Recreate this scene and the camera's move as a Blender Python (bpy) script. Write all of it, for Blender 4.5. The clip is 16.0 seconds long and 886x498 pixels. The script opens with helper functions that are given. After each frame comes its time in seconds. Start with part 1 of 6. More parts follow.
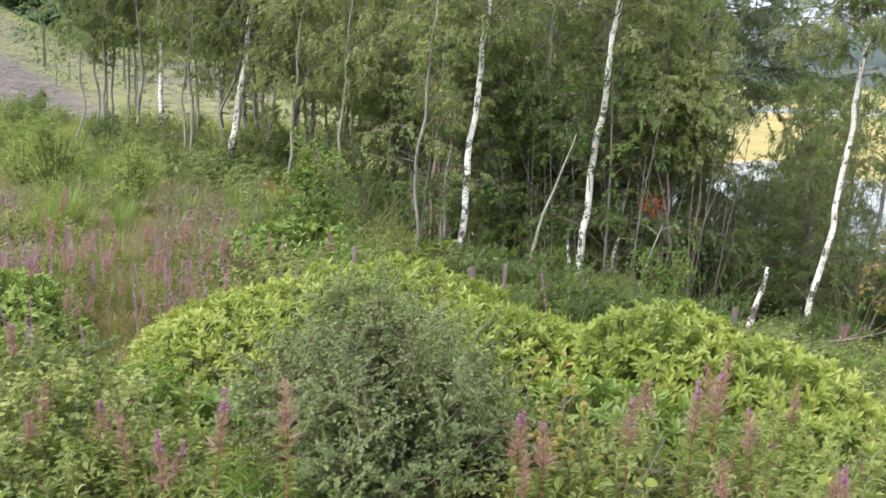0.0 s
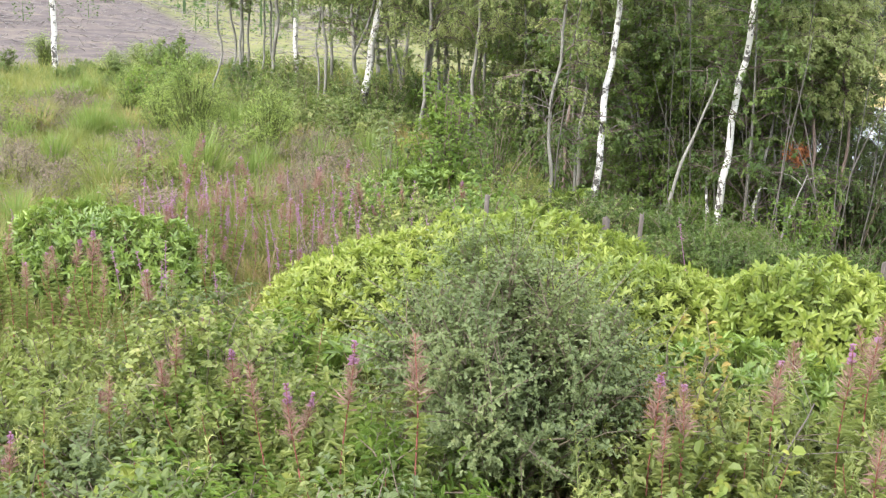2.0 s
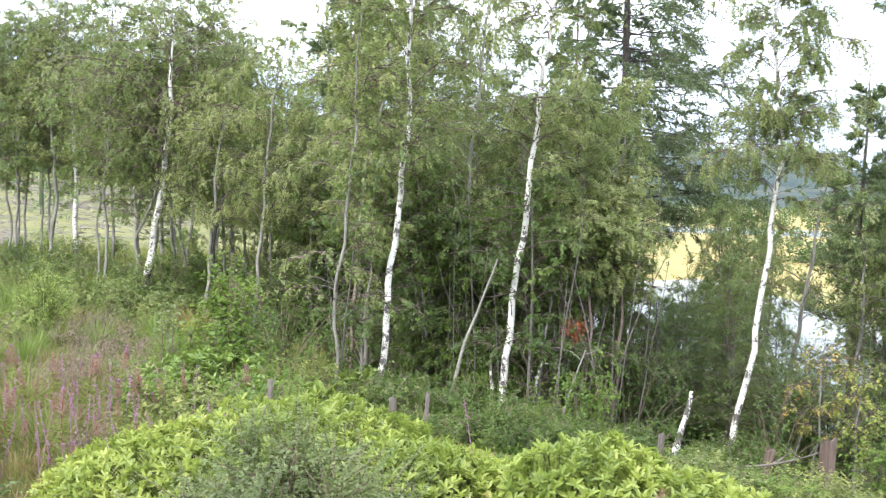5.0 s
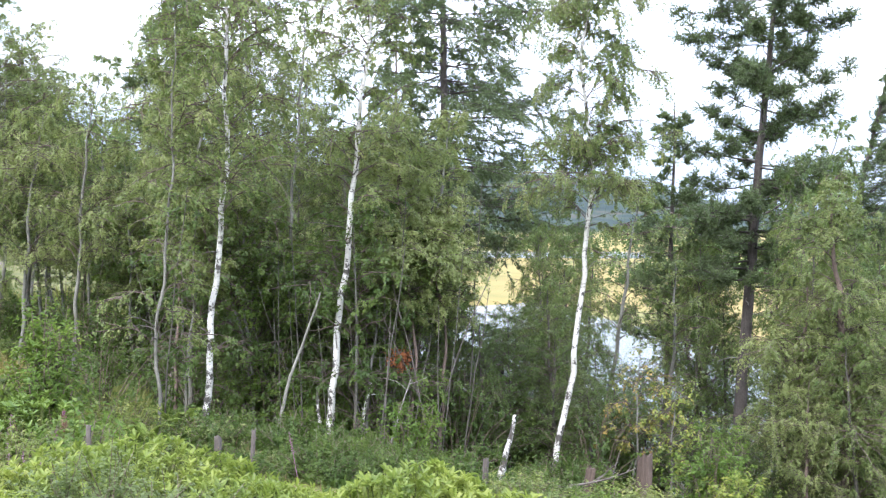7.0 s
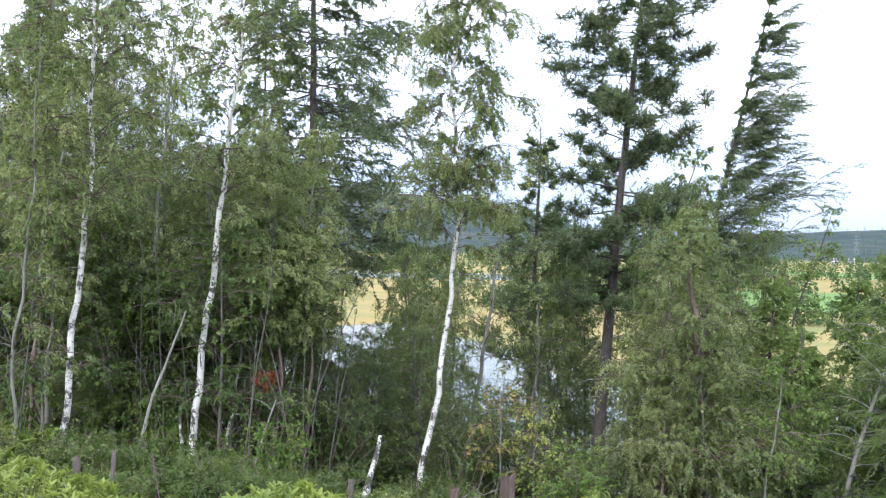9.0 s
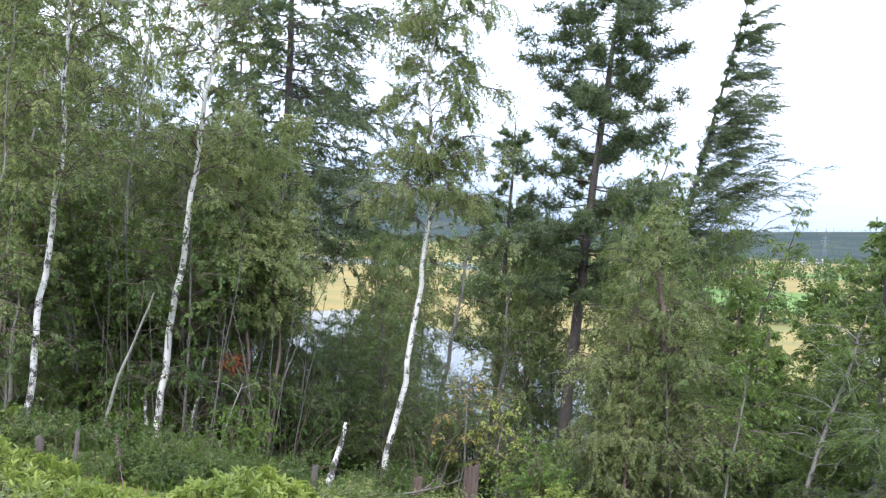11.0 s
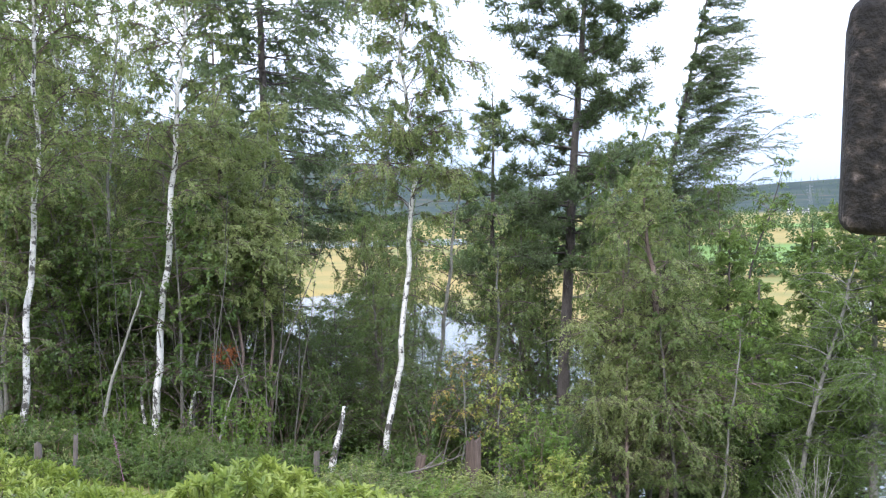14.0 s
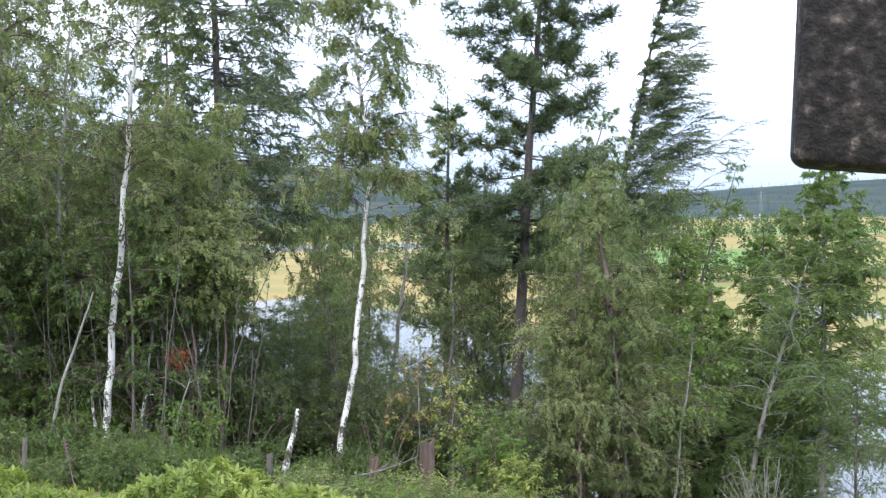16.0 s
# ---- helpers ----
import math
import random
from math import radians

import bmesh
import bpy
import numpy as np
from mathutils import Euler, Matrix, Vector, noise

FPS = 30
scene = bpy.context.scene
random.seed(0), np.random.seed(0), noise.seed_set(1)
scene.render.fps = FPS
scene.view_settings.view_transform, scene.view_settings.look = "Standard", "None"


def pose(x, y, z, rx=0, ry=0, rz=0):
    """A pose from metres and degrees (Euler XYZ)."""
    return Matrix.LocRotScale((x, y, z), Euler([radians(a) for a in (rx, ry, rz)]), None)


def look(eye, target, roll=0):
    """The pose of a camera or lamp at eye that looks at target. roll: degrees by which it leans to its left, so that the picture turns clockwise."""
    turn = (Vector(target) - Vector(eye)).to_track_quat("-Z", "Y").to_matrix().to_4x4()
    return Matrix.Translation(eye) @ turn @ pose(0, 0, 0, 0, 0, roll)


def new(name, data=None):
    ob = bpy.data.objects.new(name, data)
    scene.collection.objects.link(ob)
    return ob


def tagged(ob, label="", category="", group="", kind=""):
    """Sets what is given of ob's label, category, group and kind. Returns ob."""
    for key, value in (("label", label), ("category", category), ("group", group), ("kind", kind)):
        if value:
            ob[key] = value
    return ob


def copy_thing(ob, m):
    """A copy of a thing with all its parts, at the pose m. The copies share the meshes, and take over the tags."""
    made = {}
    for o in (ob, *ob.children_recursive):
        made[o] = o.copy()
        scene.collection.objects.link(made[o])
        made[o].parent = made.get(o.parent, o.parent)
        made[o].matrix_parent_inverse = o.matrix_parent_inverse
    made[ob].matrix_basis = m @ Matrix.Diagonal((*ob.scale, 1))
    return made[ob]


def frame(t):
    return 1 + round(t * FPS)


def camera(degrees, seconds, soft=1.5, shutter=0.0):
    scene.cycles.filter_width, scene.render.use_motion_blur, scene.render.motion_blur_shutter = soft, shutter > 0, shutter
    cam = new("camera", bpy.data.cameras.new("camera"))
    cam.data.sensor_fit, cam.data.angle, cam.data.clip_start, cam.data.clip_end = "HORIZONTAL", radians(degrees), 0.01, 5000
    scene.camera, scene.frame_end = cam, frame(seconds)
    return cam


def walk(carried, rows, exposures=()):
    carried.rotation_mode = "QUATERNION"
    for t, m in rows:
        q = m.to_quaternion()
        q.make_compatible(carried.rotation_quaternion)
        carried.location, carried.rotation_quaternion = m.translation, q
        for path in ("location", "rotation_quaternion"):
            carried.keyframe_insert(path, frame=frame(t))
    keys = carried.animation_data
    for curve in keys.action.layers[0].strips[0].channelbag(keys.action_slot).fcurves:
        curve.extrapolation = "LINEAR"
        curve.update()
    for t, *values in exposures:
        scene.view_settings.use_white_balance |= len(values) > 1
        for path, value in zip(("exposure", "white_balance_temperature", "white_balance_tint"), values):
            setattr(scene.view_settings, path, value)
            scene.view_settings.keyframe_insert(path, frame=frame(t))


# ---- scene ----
cam = camera(40.3, 16.0, soft=1.25, shutter=0.22)
walk(cam, [
    (0.0, pose(-0.051, -0.105, 2.232, 80.89, 0, 11.66) @ pose(0, 0, 0, 0, 0, 1.71)),
    (0.5, pose(-0.060, -0.045, 2.250, 77.95, 0, 14.00) @ pose(0, 0, 0, 0, 0, 0.47)),
    (1.0, pose(-0.069, 0.004, 2.254, 76.83, 0, 13.10) @ pose(0, 0, 0, 0, 0, 2.77)),
    (1.5, pose(-0.104, 0.059, 2.236, 75.33, 0, 14.03) @ pose(0, 0, 0, 0, 0, 3.79)),
    (2.0, pose(-0.114, 0.074, 2.222, 78.16, 0, 17.89) @ pose(0, 0, 0, 0, 0, 1.28)),
    (2.5, pose(-0.109, 0.064, 2.225, 78.60, 0, 18.20) @ pose(0, 0, 0, 0, 0, 1.81)),
    (3.0, pose(-0.102, 0.068, 2.235, 79.69, 0, 17.74) @ pose(0, 0, 0, 0, 0, 2.83)),
    (3.5, pose(-0.089, 0.069, 2.235, 81.53, 0, 14.17) @ pose(0, 0, 0, 0, 0, 3.16)),
    (4.0, pose(-0.095, 0.085, 2.235, 83.12, 0, 12.34) @ pose(0, 0, 0, 0, 0, 2.42)),
    (4.5, pose(-0.080, 0.107, 2.262, 86.36, 0, 10.21) @ pose(0, 0, 0, 0, 0, 2.22)),
    (4.7, pose(-0.081, 0.107, 2.263, 86.59, 0, 9.35) @ pose(0, 0, 0, 0, 0, 1.92)),
    (6.8, pose(0.022, 0.035, 2.300, 88.12, 0, 0.83) @ pose(0, 0, 0, 0, 0, -0.03)),
    (7.0, pose(0.000, -0.000, 2.300, 88.26, 0, 0.00) @ pose(0, 0, 0, 0, 0, -0.00)),
    (7.5, pose(-0.016, -0.003, 2.307, 88.54, 0, -1.86) @ pose(0, 0, 0, 0, 0, 0.01)),
    (8.0, pose(-0.032, -0.027, 2.320, 88.77, 0, -3.79) @ pose(0, 0, 0, 0, 0, 0.06)),
    (8.5, pose(-0.055, -0.028, 2.317, 89.02, 0, -5.52) @ pose(0, 0, 0, 0, 0, 0.29)),
    (9.0, pose(-0.047, -0.060, 2.317, 89.25, 0, -6.41) @ pose(0, 0, 0, 0, 0, 1.17)),
    (9.2, pose(-0.046, -0.066, 2.318, 89.33, 0, -6.50) @ pose(0, 0, 0, 0, 0, 1.58)),
    (11.5, pose(-0.044, -0.080, 2.329, 88.22, 0, -7.86) @ pose(0, 0, 0, 0, 0, 3.07)),
    (12.0, pose(-0.045, -0.086, 2.327, 87.67, 0, -8.06) @ pose(0, 0, 0, 0, 0, 1.86)),
    (12.5, pose(-0.034, -0.070, 2.322, 87.62, 0, -7.15) @ pose(0, 0, 0, 0, 0, -0.74)),
    (13.0, pose(-0.013, -0.031, 2.321, 87.53, 0, -7.21) @ pose(0, 0, 0, 0, 0, -1.59)),
    (13.5, pose(-0.018, -0.043, 2.321, 87.60, 0, -7.78) @ pose(0, 0, 0, 0, 0, -0.83)),
    (14.0, pose(-0.014, -0.034, 2.320, 87.67, 0, -8.35) @ pose(0, 0, 0, 0, 0, -1.32)),
    (14.5, pose(-0.020, -0.046, 2.321, 87.82, 0, -8.84) @ pose(0, 0, 0, 0, 0, -1.70)),
    (15.0, pose(-0.023, -0.049, 2.317, 87.94, 0, -9.35) @ pose(0, 0, 0, 0, 0, -0.69)),
    (15.5, pose(-0.028, -0.051, 2.311, 87.94, 0, -9.85) @ pose(0, 0, 0, 0, 0, 0.20)),
    (16.0, pose(-0.017, -0.039, 2.303, 87.82, 0, -10.51) @ pose(0, 0, 0, 0, 0, -0.96)),
], [(0.0, 1.74, 6450, 14), (0.5, 2.04, 6450, 14), (1.2, 2.16, 6450, 14), (3.0, 2.1, 6380, 14), (4.0, 2.16, 6300, 14), (7.0, 1.87, 5860, 16), (9.0, 1.51, 5780, 16), (11.5, 1.47, 5780, 16), (13.5, 1.53, 5780, 16), (16.0, 1.44, 5780, 16)])

# ---- world, sun ----
world = bpy.data.worlds.new("world")
scene.world = world
world.use_nodes = True
wn, wl = world.node_tree.nodes, world.node_tree.links
wn.clear()
SUN_EL, SUN_AZ = 38.0, 208.0      # degrees; azimuth clockwise from +y
sky = wn.new("ShaderNodeTexSky")
sky.sky_type = "NISHITA"
sky.sun_disc = False
sky.sun_elevation, sky.sun_rotation = radians(SUN_EL), radians(SUN_AZ)
sky_bg = wn.new("ShaderNodeBackground")
sky_bg.inputs["Strength"].default_value = 0.13
wl.new(sky.outputs["Color"], sky_bg.inputs["Color"])
cloud_bg = wn.new("ShaderNodeBackground")
coord = wn.new("ShaderNodeTexCoord")
wmap = wn.new("ShaderNodeMapping")
wmap.inputs["Scale"].default_value = (1.6, 1.6, 9.0)
wl.new(coord.outputs["Generated"], wmap.inputs["Vector"])
wnoise = wn.new("ShaderNodeTexNoise")
wnoise.inputs["Scale"].default_value = 2.2
wnoise.inputs["Detail"].default_value = 5
wl.new(wmap.outputs["Vector"], wnoise.inputs["Vector"])
wramp = wn.new("ShaderNodeValToRGB")
wramp.color_ramp.elements[0].position, wramp.color_ramp.elements[0].color = 0.36, (0.66, 0.74, 0.86, 1)
wramp.color_ramp.elements[1].position, wramp.color_ramp.elements[1].color = 0.6, (0.97, 0.98, 1.0, 1)
wl.new(wnoise.outputs["Fac"], wramp.inputs["Fac"])
# cloud bank: greyer and bluer low over the hills
wsep = wn.new("ShaderNodeSeparateXYZ")
wl.new(coord.outputs["Generated"], wsep.inputs[0])
wlow = wn.new("ShaderNodeValToRGB")
wlow.color_ramp.elements[0].position, wlow.color_ramp.elements[0].color = 0.0, (0.27, 0.33, 0.42, 1)
wlow.color_ramp.elements[1].position, wlow.color_ramp.elements[1].color = 0.16, (1, 1, 1, 1)
for p, c in ((0.03, (0.30, 0.35, 0.42, 1)), (0.07, (0.44, 0.48, 0.54, 1))):
    wlow.color_ramp.elements.new(p).color = c
wl.new(wsep.outputs["Z"], wlow.inputs["Fac"])
wmul = wn.new("ShaderNodeMix")
wmul.data_type, wmul.blend_type = "RGBA", "MULTIPLY"
wmul.inputs[0].default_value = 1.0
wl.new(wramp.outputs["Color"], wmul.inputs[6])
wl.new(wlow.outputs["Color"], wmul.inputs[7])
wl.new(wmul.outputs[2], cloud_bg.inputs["Color"])
cloud_bg.inputs["Strength"].default_value = 1.12
wmix = wn.new("ShaderNodeMixShader")
wmix.inputs["Fac"].default_value = 0.9
wl.new(sky_bg.outputs["Background"], wmix.inputs[1])
wl.new(cloud_bg.outputs["Background"], wmix.inputs[2])
wout = wn.new("ShaderNodeOutputWorld")
wl.new(wmix.outputs["Shader"], wout.inputs["Surface"])

sun = new("sun", bpy.data.lights.new("sun", "SUN"))
sun.data.energy, sun.data.angle, sun.data.color = 1.45, radians(25), (1.0, 0.95, 0.86)
_a, _e = radians(SUN_AZ), radians(SUN_EL)
sun.matrix_world = look((60 * math.sin(_a) * math.cos(_e), 60 * math.cos(_a) * math.cos(_e), 60 * math.sin(_e)), (0, 0, 0))


# ---- materials ----
def material(name):
    m = bpy.data.materials.new(name)
    m.use_nodes = True
    m.node_tree.nodes.clear()
    n, l = m.node_tree.nodes, m.node_tree.links
    out = n.new("ShaderNodeOutputMaterial")
    return m, n, l, out


def ramp(n, stops):
    r = n.new("ShaderNodeValToRGB")
    els = r.color_ramp.elements
    els[0].position, els[0].color = stops[0][0], (*stops[0][1], 1)
    els[1].position, els[1].color = stops[-1][0], (*stops[-1][1], 1)
    for p, c in stops[1:-1]:
        e = els.new(p)
        e.color = (*c, 1)
    return r


def noise_node(n, l, vec, scale, detail=4, rough=0.55):
    t = n.new("ShaderNodeTexNoise")
    t.inputs["Scale"].default_value, t.inputs["Detail"].default_value, t.inputs["Roughness"].default_value = scale, detail, rough
    l.new(vec, t.inputs["Vector"])
    return t


def mixrgb(n, l, fac, a, b, blend="MIX"):
    m = n.new("ShaderNodeMix")
    m.data_type, m.blend_type = "RGBA", blend
    for sock, v in ((0, fac), (6, a), (7, b)):
        if isinstance(v, (int, float)):
            m.inputs[sock].default_value = v
        elif isinstance(v, tuple):
            m.inputs[sock].default_value = (*v, 1)
        else:
            l.new(v, m.inputs[sock])
    return m.outputs[2]


def leaf_material(name, stops, rough=0.5, translucent=0.3, spread=1.5, gloss=0.4):
    """Leaves: each one its own tone, with broad patches of tone over the plant."""
    m, n, l, out = material(name)
    geo = n.new("ShaderNodeNewGeometry")
    tc = n.new("ShaderNodeTexCoord")
    patch = noise_node(n, l, tc.outputs["Object"], spread, 3)
    mid = n.new("ShaderNodeMath")
    mid.operation = "MULTIPLY_ADD"
    l.new(patch.outputs["Fac"], mid.inputs[0])
    mid.inputs[1].default_value, mid.inputs[2].default_value = 1.8, -0.62
    add = n.new("ShaderNodeMath")
    add.operation, add.use_clamp = "ADD", True
    own = n.new("ShaderNodeMath")
    own.operation = "MULTIPLY"
    own.inputs[1].default_value = 0.5
    l.new(geo.outputs["Random Per Island"], own.inputs[0])
    l.new(own.outputs[0], add.inputs[0])
    l.new(mid.outputs[0], add.inputs[1])
    r = ramp(n, [(p, (1.26 * c[0], 1.31 * c[1], 1.24 * c[2])) for p, c in stops])
    l.new(add.outputs[0], r.inputs["Fac"])
    b = n.new("ShaderNodeBsdfPrincipled")
    l.new(r.outputs["Color"], b.inputs["Base Color"])
    b.inputs["Roughness"].default_value = rough
    b.inputs["Specular IOR Level"].default_value = gloss
    t = n.new("ShaderNodeBsdfTranslucent")
    l.new(mixrgb(n, l, 0.35, r.outputs["Color"], (0.20, 0.26, 0.03)), t.inputs["Color"])
    mx = n.new("ShaderNodeMixShader")
    mx.inputs["Fac"].default_value = translucent + 0.2
    l.new(b.outputs[0], mx.inputs[1])
    l.new(t.outputs[0], mx.inputs[2])
    l.new(mx.outputs[0], out.inputs["Surface"])
    return m


def solid_material(name, stops, scale=6.0, stretch=(1, 1, 1), rough=0.8, bump=0.3, detail=6, fine=60.0):
    """Bark, wood, earth: a ramp over stretched noise, finer grain over it, and relief."""
    m, n, l, out = material(name)
    tc = n.new("ShaderNodeTexCoord")
    mp = n.new("ShaderNodeMapping")
    mp.inputs["Scale"].default_value = stretch
    l.new(tc.outputs["Object"], mp.inputs["Vector"])
    a = noise_node(n, l, mp.outputs["Vector"], scale, detail, 0.62)
    f = noise_node(n, l, mp.outputs["Vector"], fine, 4, 0.6)
    r = ramp(n, stops)
    l.new(a.outputs["Fac"], r.inputs["Fac"])
    g = ramp(n, [(0.3, (0.62, 0.62, 0.62)), (0.7, (1.15, 1.15, 1.15))])
    l.new(f.outputs["Fac"], g.inputs["Fac"])
    b = n.new("ShaderNodeBsdfPrincipled")
    l.new(mixrgb(n, l, 1.0, r.outputs["Color"], g.outputs["Color"], "MULTIPLY"), b.inputs["Base Color"])
    b.inputs["Roughness"].default_value = rough
    b.inputs["Specular IOR Level"].default_value = 0.25
    bp = n.new("ShaderNodeBump")
    bp.inputs["Strength"].default_value, bp.inputs["Distance"].default_value = bump, 0.02
    l.new(f.outputs["Fac"], bp.inputs["Height"])
    l.new(bp.outputs[0], b.inputs["Normal"])
    l.new(b.outputs[0], out.inputs["Surface"])
    return m


def birch_bark(name, shift=0.0):
    """White bark with dark horizontal marks, blackish diamond scars and a greenish tinge."""
    m, n, l, out = material(name)
    tc = n.new("ShaderNodeTexCoord")

    def mapped(s):
        mp = n.new("ShaderNodeMapping")
        mp.inputs["Scale"].default_value = s
        l.new(tc.outputs["Object"], mp.inputs["Vector"])
        return mp.outputs["Vector"]
    marks = noise_node(n, l, mapped((7, 7, 22)), 1.6, 4, 0.65)
    scars = noise_node(n, l, mapped((7, 7, 6)), 1.5, 4, 0.7)
    tone = noise_node(n, l, mapped((1, 1, 1)), 3.0, 3)
    base = ramp(n, [(0.3, (0.38, 0.37, 0.32)), (0.5, (0.52, 0.51, 0.47)), (0.75, (0.66, 0.65, 0.62))])
    l.new(tone.outputs["Fac"], base.inputs["Fac"])
    r1 = ramp(n, [(0.54 + shift, (0, 0, 0)), (0.64 + shift, (0.6, 0.6, 0.6))])
    l.new(marks.outputs["Fac"], r1.inputs["Fac"])
    r2 = ramp(n, [(0.53 + shift, (0, 0, 0)), (0.59 + shift, (1, 1, 1))])
    # old bark breaks into dark fissures towards the foot of the stem
    sep = n.new("ShaderNodeSeparateXYZ")
    l.new(tc.outputs["Object"], sep.inputs[0])
    foot = n.new("ShaderNodeMapRange")
    foot.inputs["From Min"].default_value, foot.inputs["From Max"].default_value = 0.2, 1.6
    foot.inputs["To Min"].default_value, foot.inputs["To Max"].default_value = 0.075, 0.0
    l.new(sep.outputs["Z"], foot.inputs["Value"])
    both = n.new("ShaderNodeMath")
    l.new(scars.outputs["Fac"], both.inputs[0])
    l.new(foot.outputs[0], both.inputs[1])
    l.new(both.outputs[0], r2.inputs["Fac"])
    c = mixrgb(n, l, r1.outputs["Color"], base.outputs["Color"], (0.10, 0.085, 0.07))
    c = mixrgb(n, l, r2.outputs["Color"], c, (0.055, 0.05, 0.042))
    b = n.new("ShaderNodeBsdfPrincipled")
    l.new(c, b.inputs["Base Color"])
    b.inputs["Roughness"].default_value = 0.7
    bp = n.new("ShaderNodeBump")
    bp.inputs["Strength"].default_value, bp.inputs["Distance"].default_value = 0.4, 0.01
    l.new(scars.outputs["Fac"], bp.inputs["Height"])
    l.new(bp.outputs[0], b.inputs["Normal"])
    l.new(b.outputs[0], out.inputs["Surface"])
    return m


M_BIRCH_BARK = birch_bark("birch_bark")
M_BIRCH_WHITE = birch_bark("clean_birch_bark", 0.035)
M_TWIG = solid_material("twig", [(0.3, (0.07, 0.05, 0.045)), (0.7, (0.16, 0.12, 0.10))], 8)
M_SHRUB_STEM = solid_material("shrub_stem", [(0.3, (0.11, 0.09, 0.06)), (0.7, (0.22, 0.18, 0.13))], 8)
M_GREY_STEM = solid_material("grey_stem", [(0.3, (0.100, 0.097, 0.078)), (0.55, (0.20, 0.195, 0.165)), (0.75, (0.35, 0.345, 0.305))], 5, (1, 1, 0.6))
M_PINE_BARK = solid_material("conifer_bark", [(0.3, (0.048, 0.042, 0.038)), (0.6, (0.108, 0.094, 0.084)), (0.8, (0.19, 0.17, 0.155))], 7, (1, 1, 0.35), bump=0.8)
M_PINK_BARK = solid_material("old_bark", [(0.3, (0.11, 0.085, 0.07)), (0.6, (0.23, 0.17, 0.14)), (0.8, (0.32, 0.26, 0.22))], 7, (1, 1, 0.35), bump=0.8)
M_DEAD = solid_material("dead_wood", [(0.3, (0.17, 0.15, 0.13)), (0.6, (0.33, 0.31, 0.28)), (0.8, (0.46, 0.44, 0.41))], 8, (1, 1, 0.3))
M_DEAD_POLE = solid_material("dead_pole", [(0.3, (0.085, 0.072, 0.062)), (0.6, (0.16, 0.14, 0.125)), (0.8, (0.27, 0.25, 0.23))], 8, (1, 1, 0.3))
# darker version of the grey stem, with the wood's shade put into its colour
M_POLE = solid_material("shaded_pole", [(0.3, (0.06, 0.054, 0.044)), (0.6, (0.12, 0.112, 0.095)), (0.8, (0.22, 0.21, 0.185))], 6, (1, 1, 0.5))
M_POST = solid_material("weathered_post", [(0.3, (0.06, 0.045, 0.036)), (0.6, (0.13, 0.095, 0.075)), (0.8, (0.22, 0.175, 0.145))], 9, (1, 1, 0.12), bump=0.9)
M_BRASH = solid_material("felled_wood", [(0.3, (0.11, 0.095, 0.088)), (0.55, (0.20, 0.18, 0.165)), (0.8, (0.34, 0.315, 0.29))], 3)
M_HARLING = solid_material("harled_wall", [(0.3, (0.62, 0.61, 0.58)), (0.7, (0.78, 0.77, 0.74))], 1.5)
M_SLATE = solid_material("slate", [(0.3, (0.06, 0.065, 0.075)), (0.7, (0.13, 0.135, 0.145))], 2)
M_STEEL = solid_material("galvanised_steel", [(0.3, (0.22, 0.23, 0.24)), (0.7, (0.34, 0.35, 0.36))], 1.0, rough=0.5)
M_BLOCK = solid_material("dark_pitted", [(0.30, (0.006, 0.005, 0.005)), (0.50, (0.014, 0.012, 0.010)), (0.60, (0.036, 0.029, 0.024)), (0.70, (0.13, 0.105, 0.09))], 260, (1, 1, 1), rough=0.8, bump=0.35, fine=420)

M_BIRCH_LEAF = leaf_material("birch_leaf", [(0.0, (0.070, 0.102, 0.036)), (0.4, (0.122, 0.160, 0.054)), (0.8, (0.20, 0.22, 0.086)), (1.0, (0.29, 0.29, 0.125))], 0.45, 0.35, 1.7)
M_BIRCH_DARK = leaf_material("birch_leaf_deep", [(0.0, (0.060, 0.094, 0.031)), (0.5, (0.110, 0.152, 0.048)), (1.0, (0.205, 0.225, 0.08))], 0.5, 0.3, 1.6)
M_WEEP_LEAF = leaf_material("weeping_birch_leaf", [(0.0, (0.060, 0.090, 0.032)), (0.5, (0.122, 0.162, 0.052)), (1.0, (0.215, 0.24, 0.085))], 0.45, 0.3, 1.8)
M_PALE_LEAF = leaf_material("pale_birch_leaf", [(0.0, (0.110, 0.140, 0.052)), (0.5, (0.188, 0.22, 0.082)), (1.0, (0.29, 0.30, 0.125))], 0.45, 0.35, 1.8)
# darkened leaf tones: the shade inside the wood and bank is in the colour
M_SHADED_LEAF = leaf_material("shaded_leaf", [(0.0, (0.030, 0.056, 0.016)), (0.5, (0.062, 0.100, 0.027)), (1.0, (0.130, 0.172, 0.043))], 0.45, 0.3, 1.6)
M_FRESH = leaf_material("fresh_leaf", [(0.0, (0.055, 0.098, 0.020)), (0.5, (0.102, 0.162, 0.032)), (1.0, (0.18, 0.235, 0.046))], 0.45, 0.35, 2)
M_NEEDLE = leaf_material("blue_green_needles", [(0.0, (0.040, 0.060, 0.032)), (0.5, (0.072, 0.100, 0.048)), (1.0, (0.125, 0.155, 0.070))], 0.5, 0.2, 1.5)
M_LARCH = leaf_material("larch_needles", [(0.0, (0.070, 0.115, 0.034)), (0.5, (0.125, 0.185, 0.050)), (1.0, (0.20, 0.25, 0.075))], 0.5, 0.3, 0.9)
M_RHODO = leaf_material("rhododendron_leaf", [(0.0, (0.105, 0.150, 0.032)), (0.4, (0.185, 0.228, 0.047)), (0.8, (0.275, 0.305, 0.072)), (1.0, (0.36, 0.37, 0.115))], 0.38, 0.34, 1.6, 0.5)
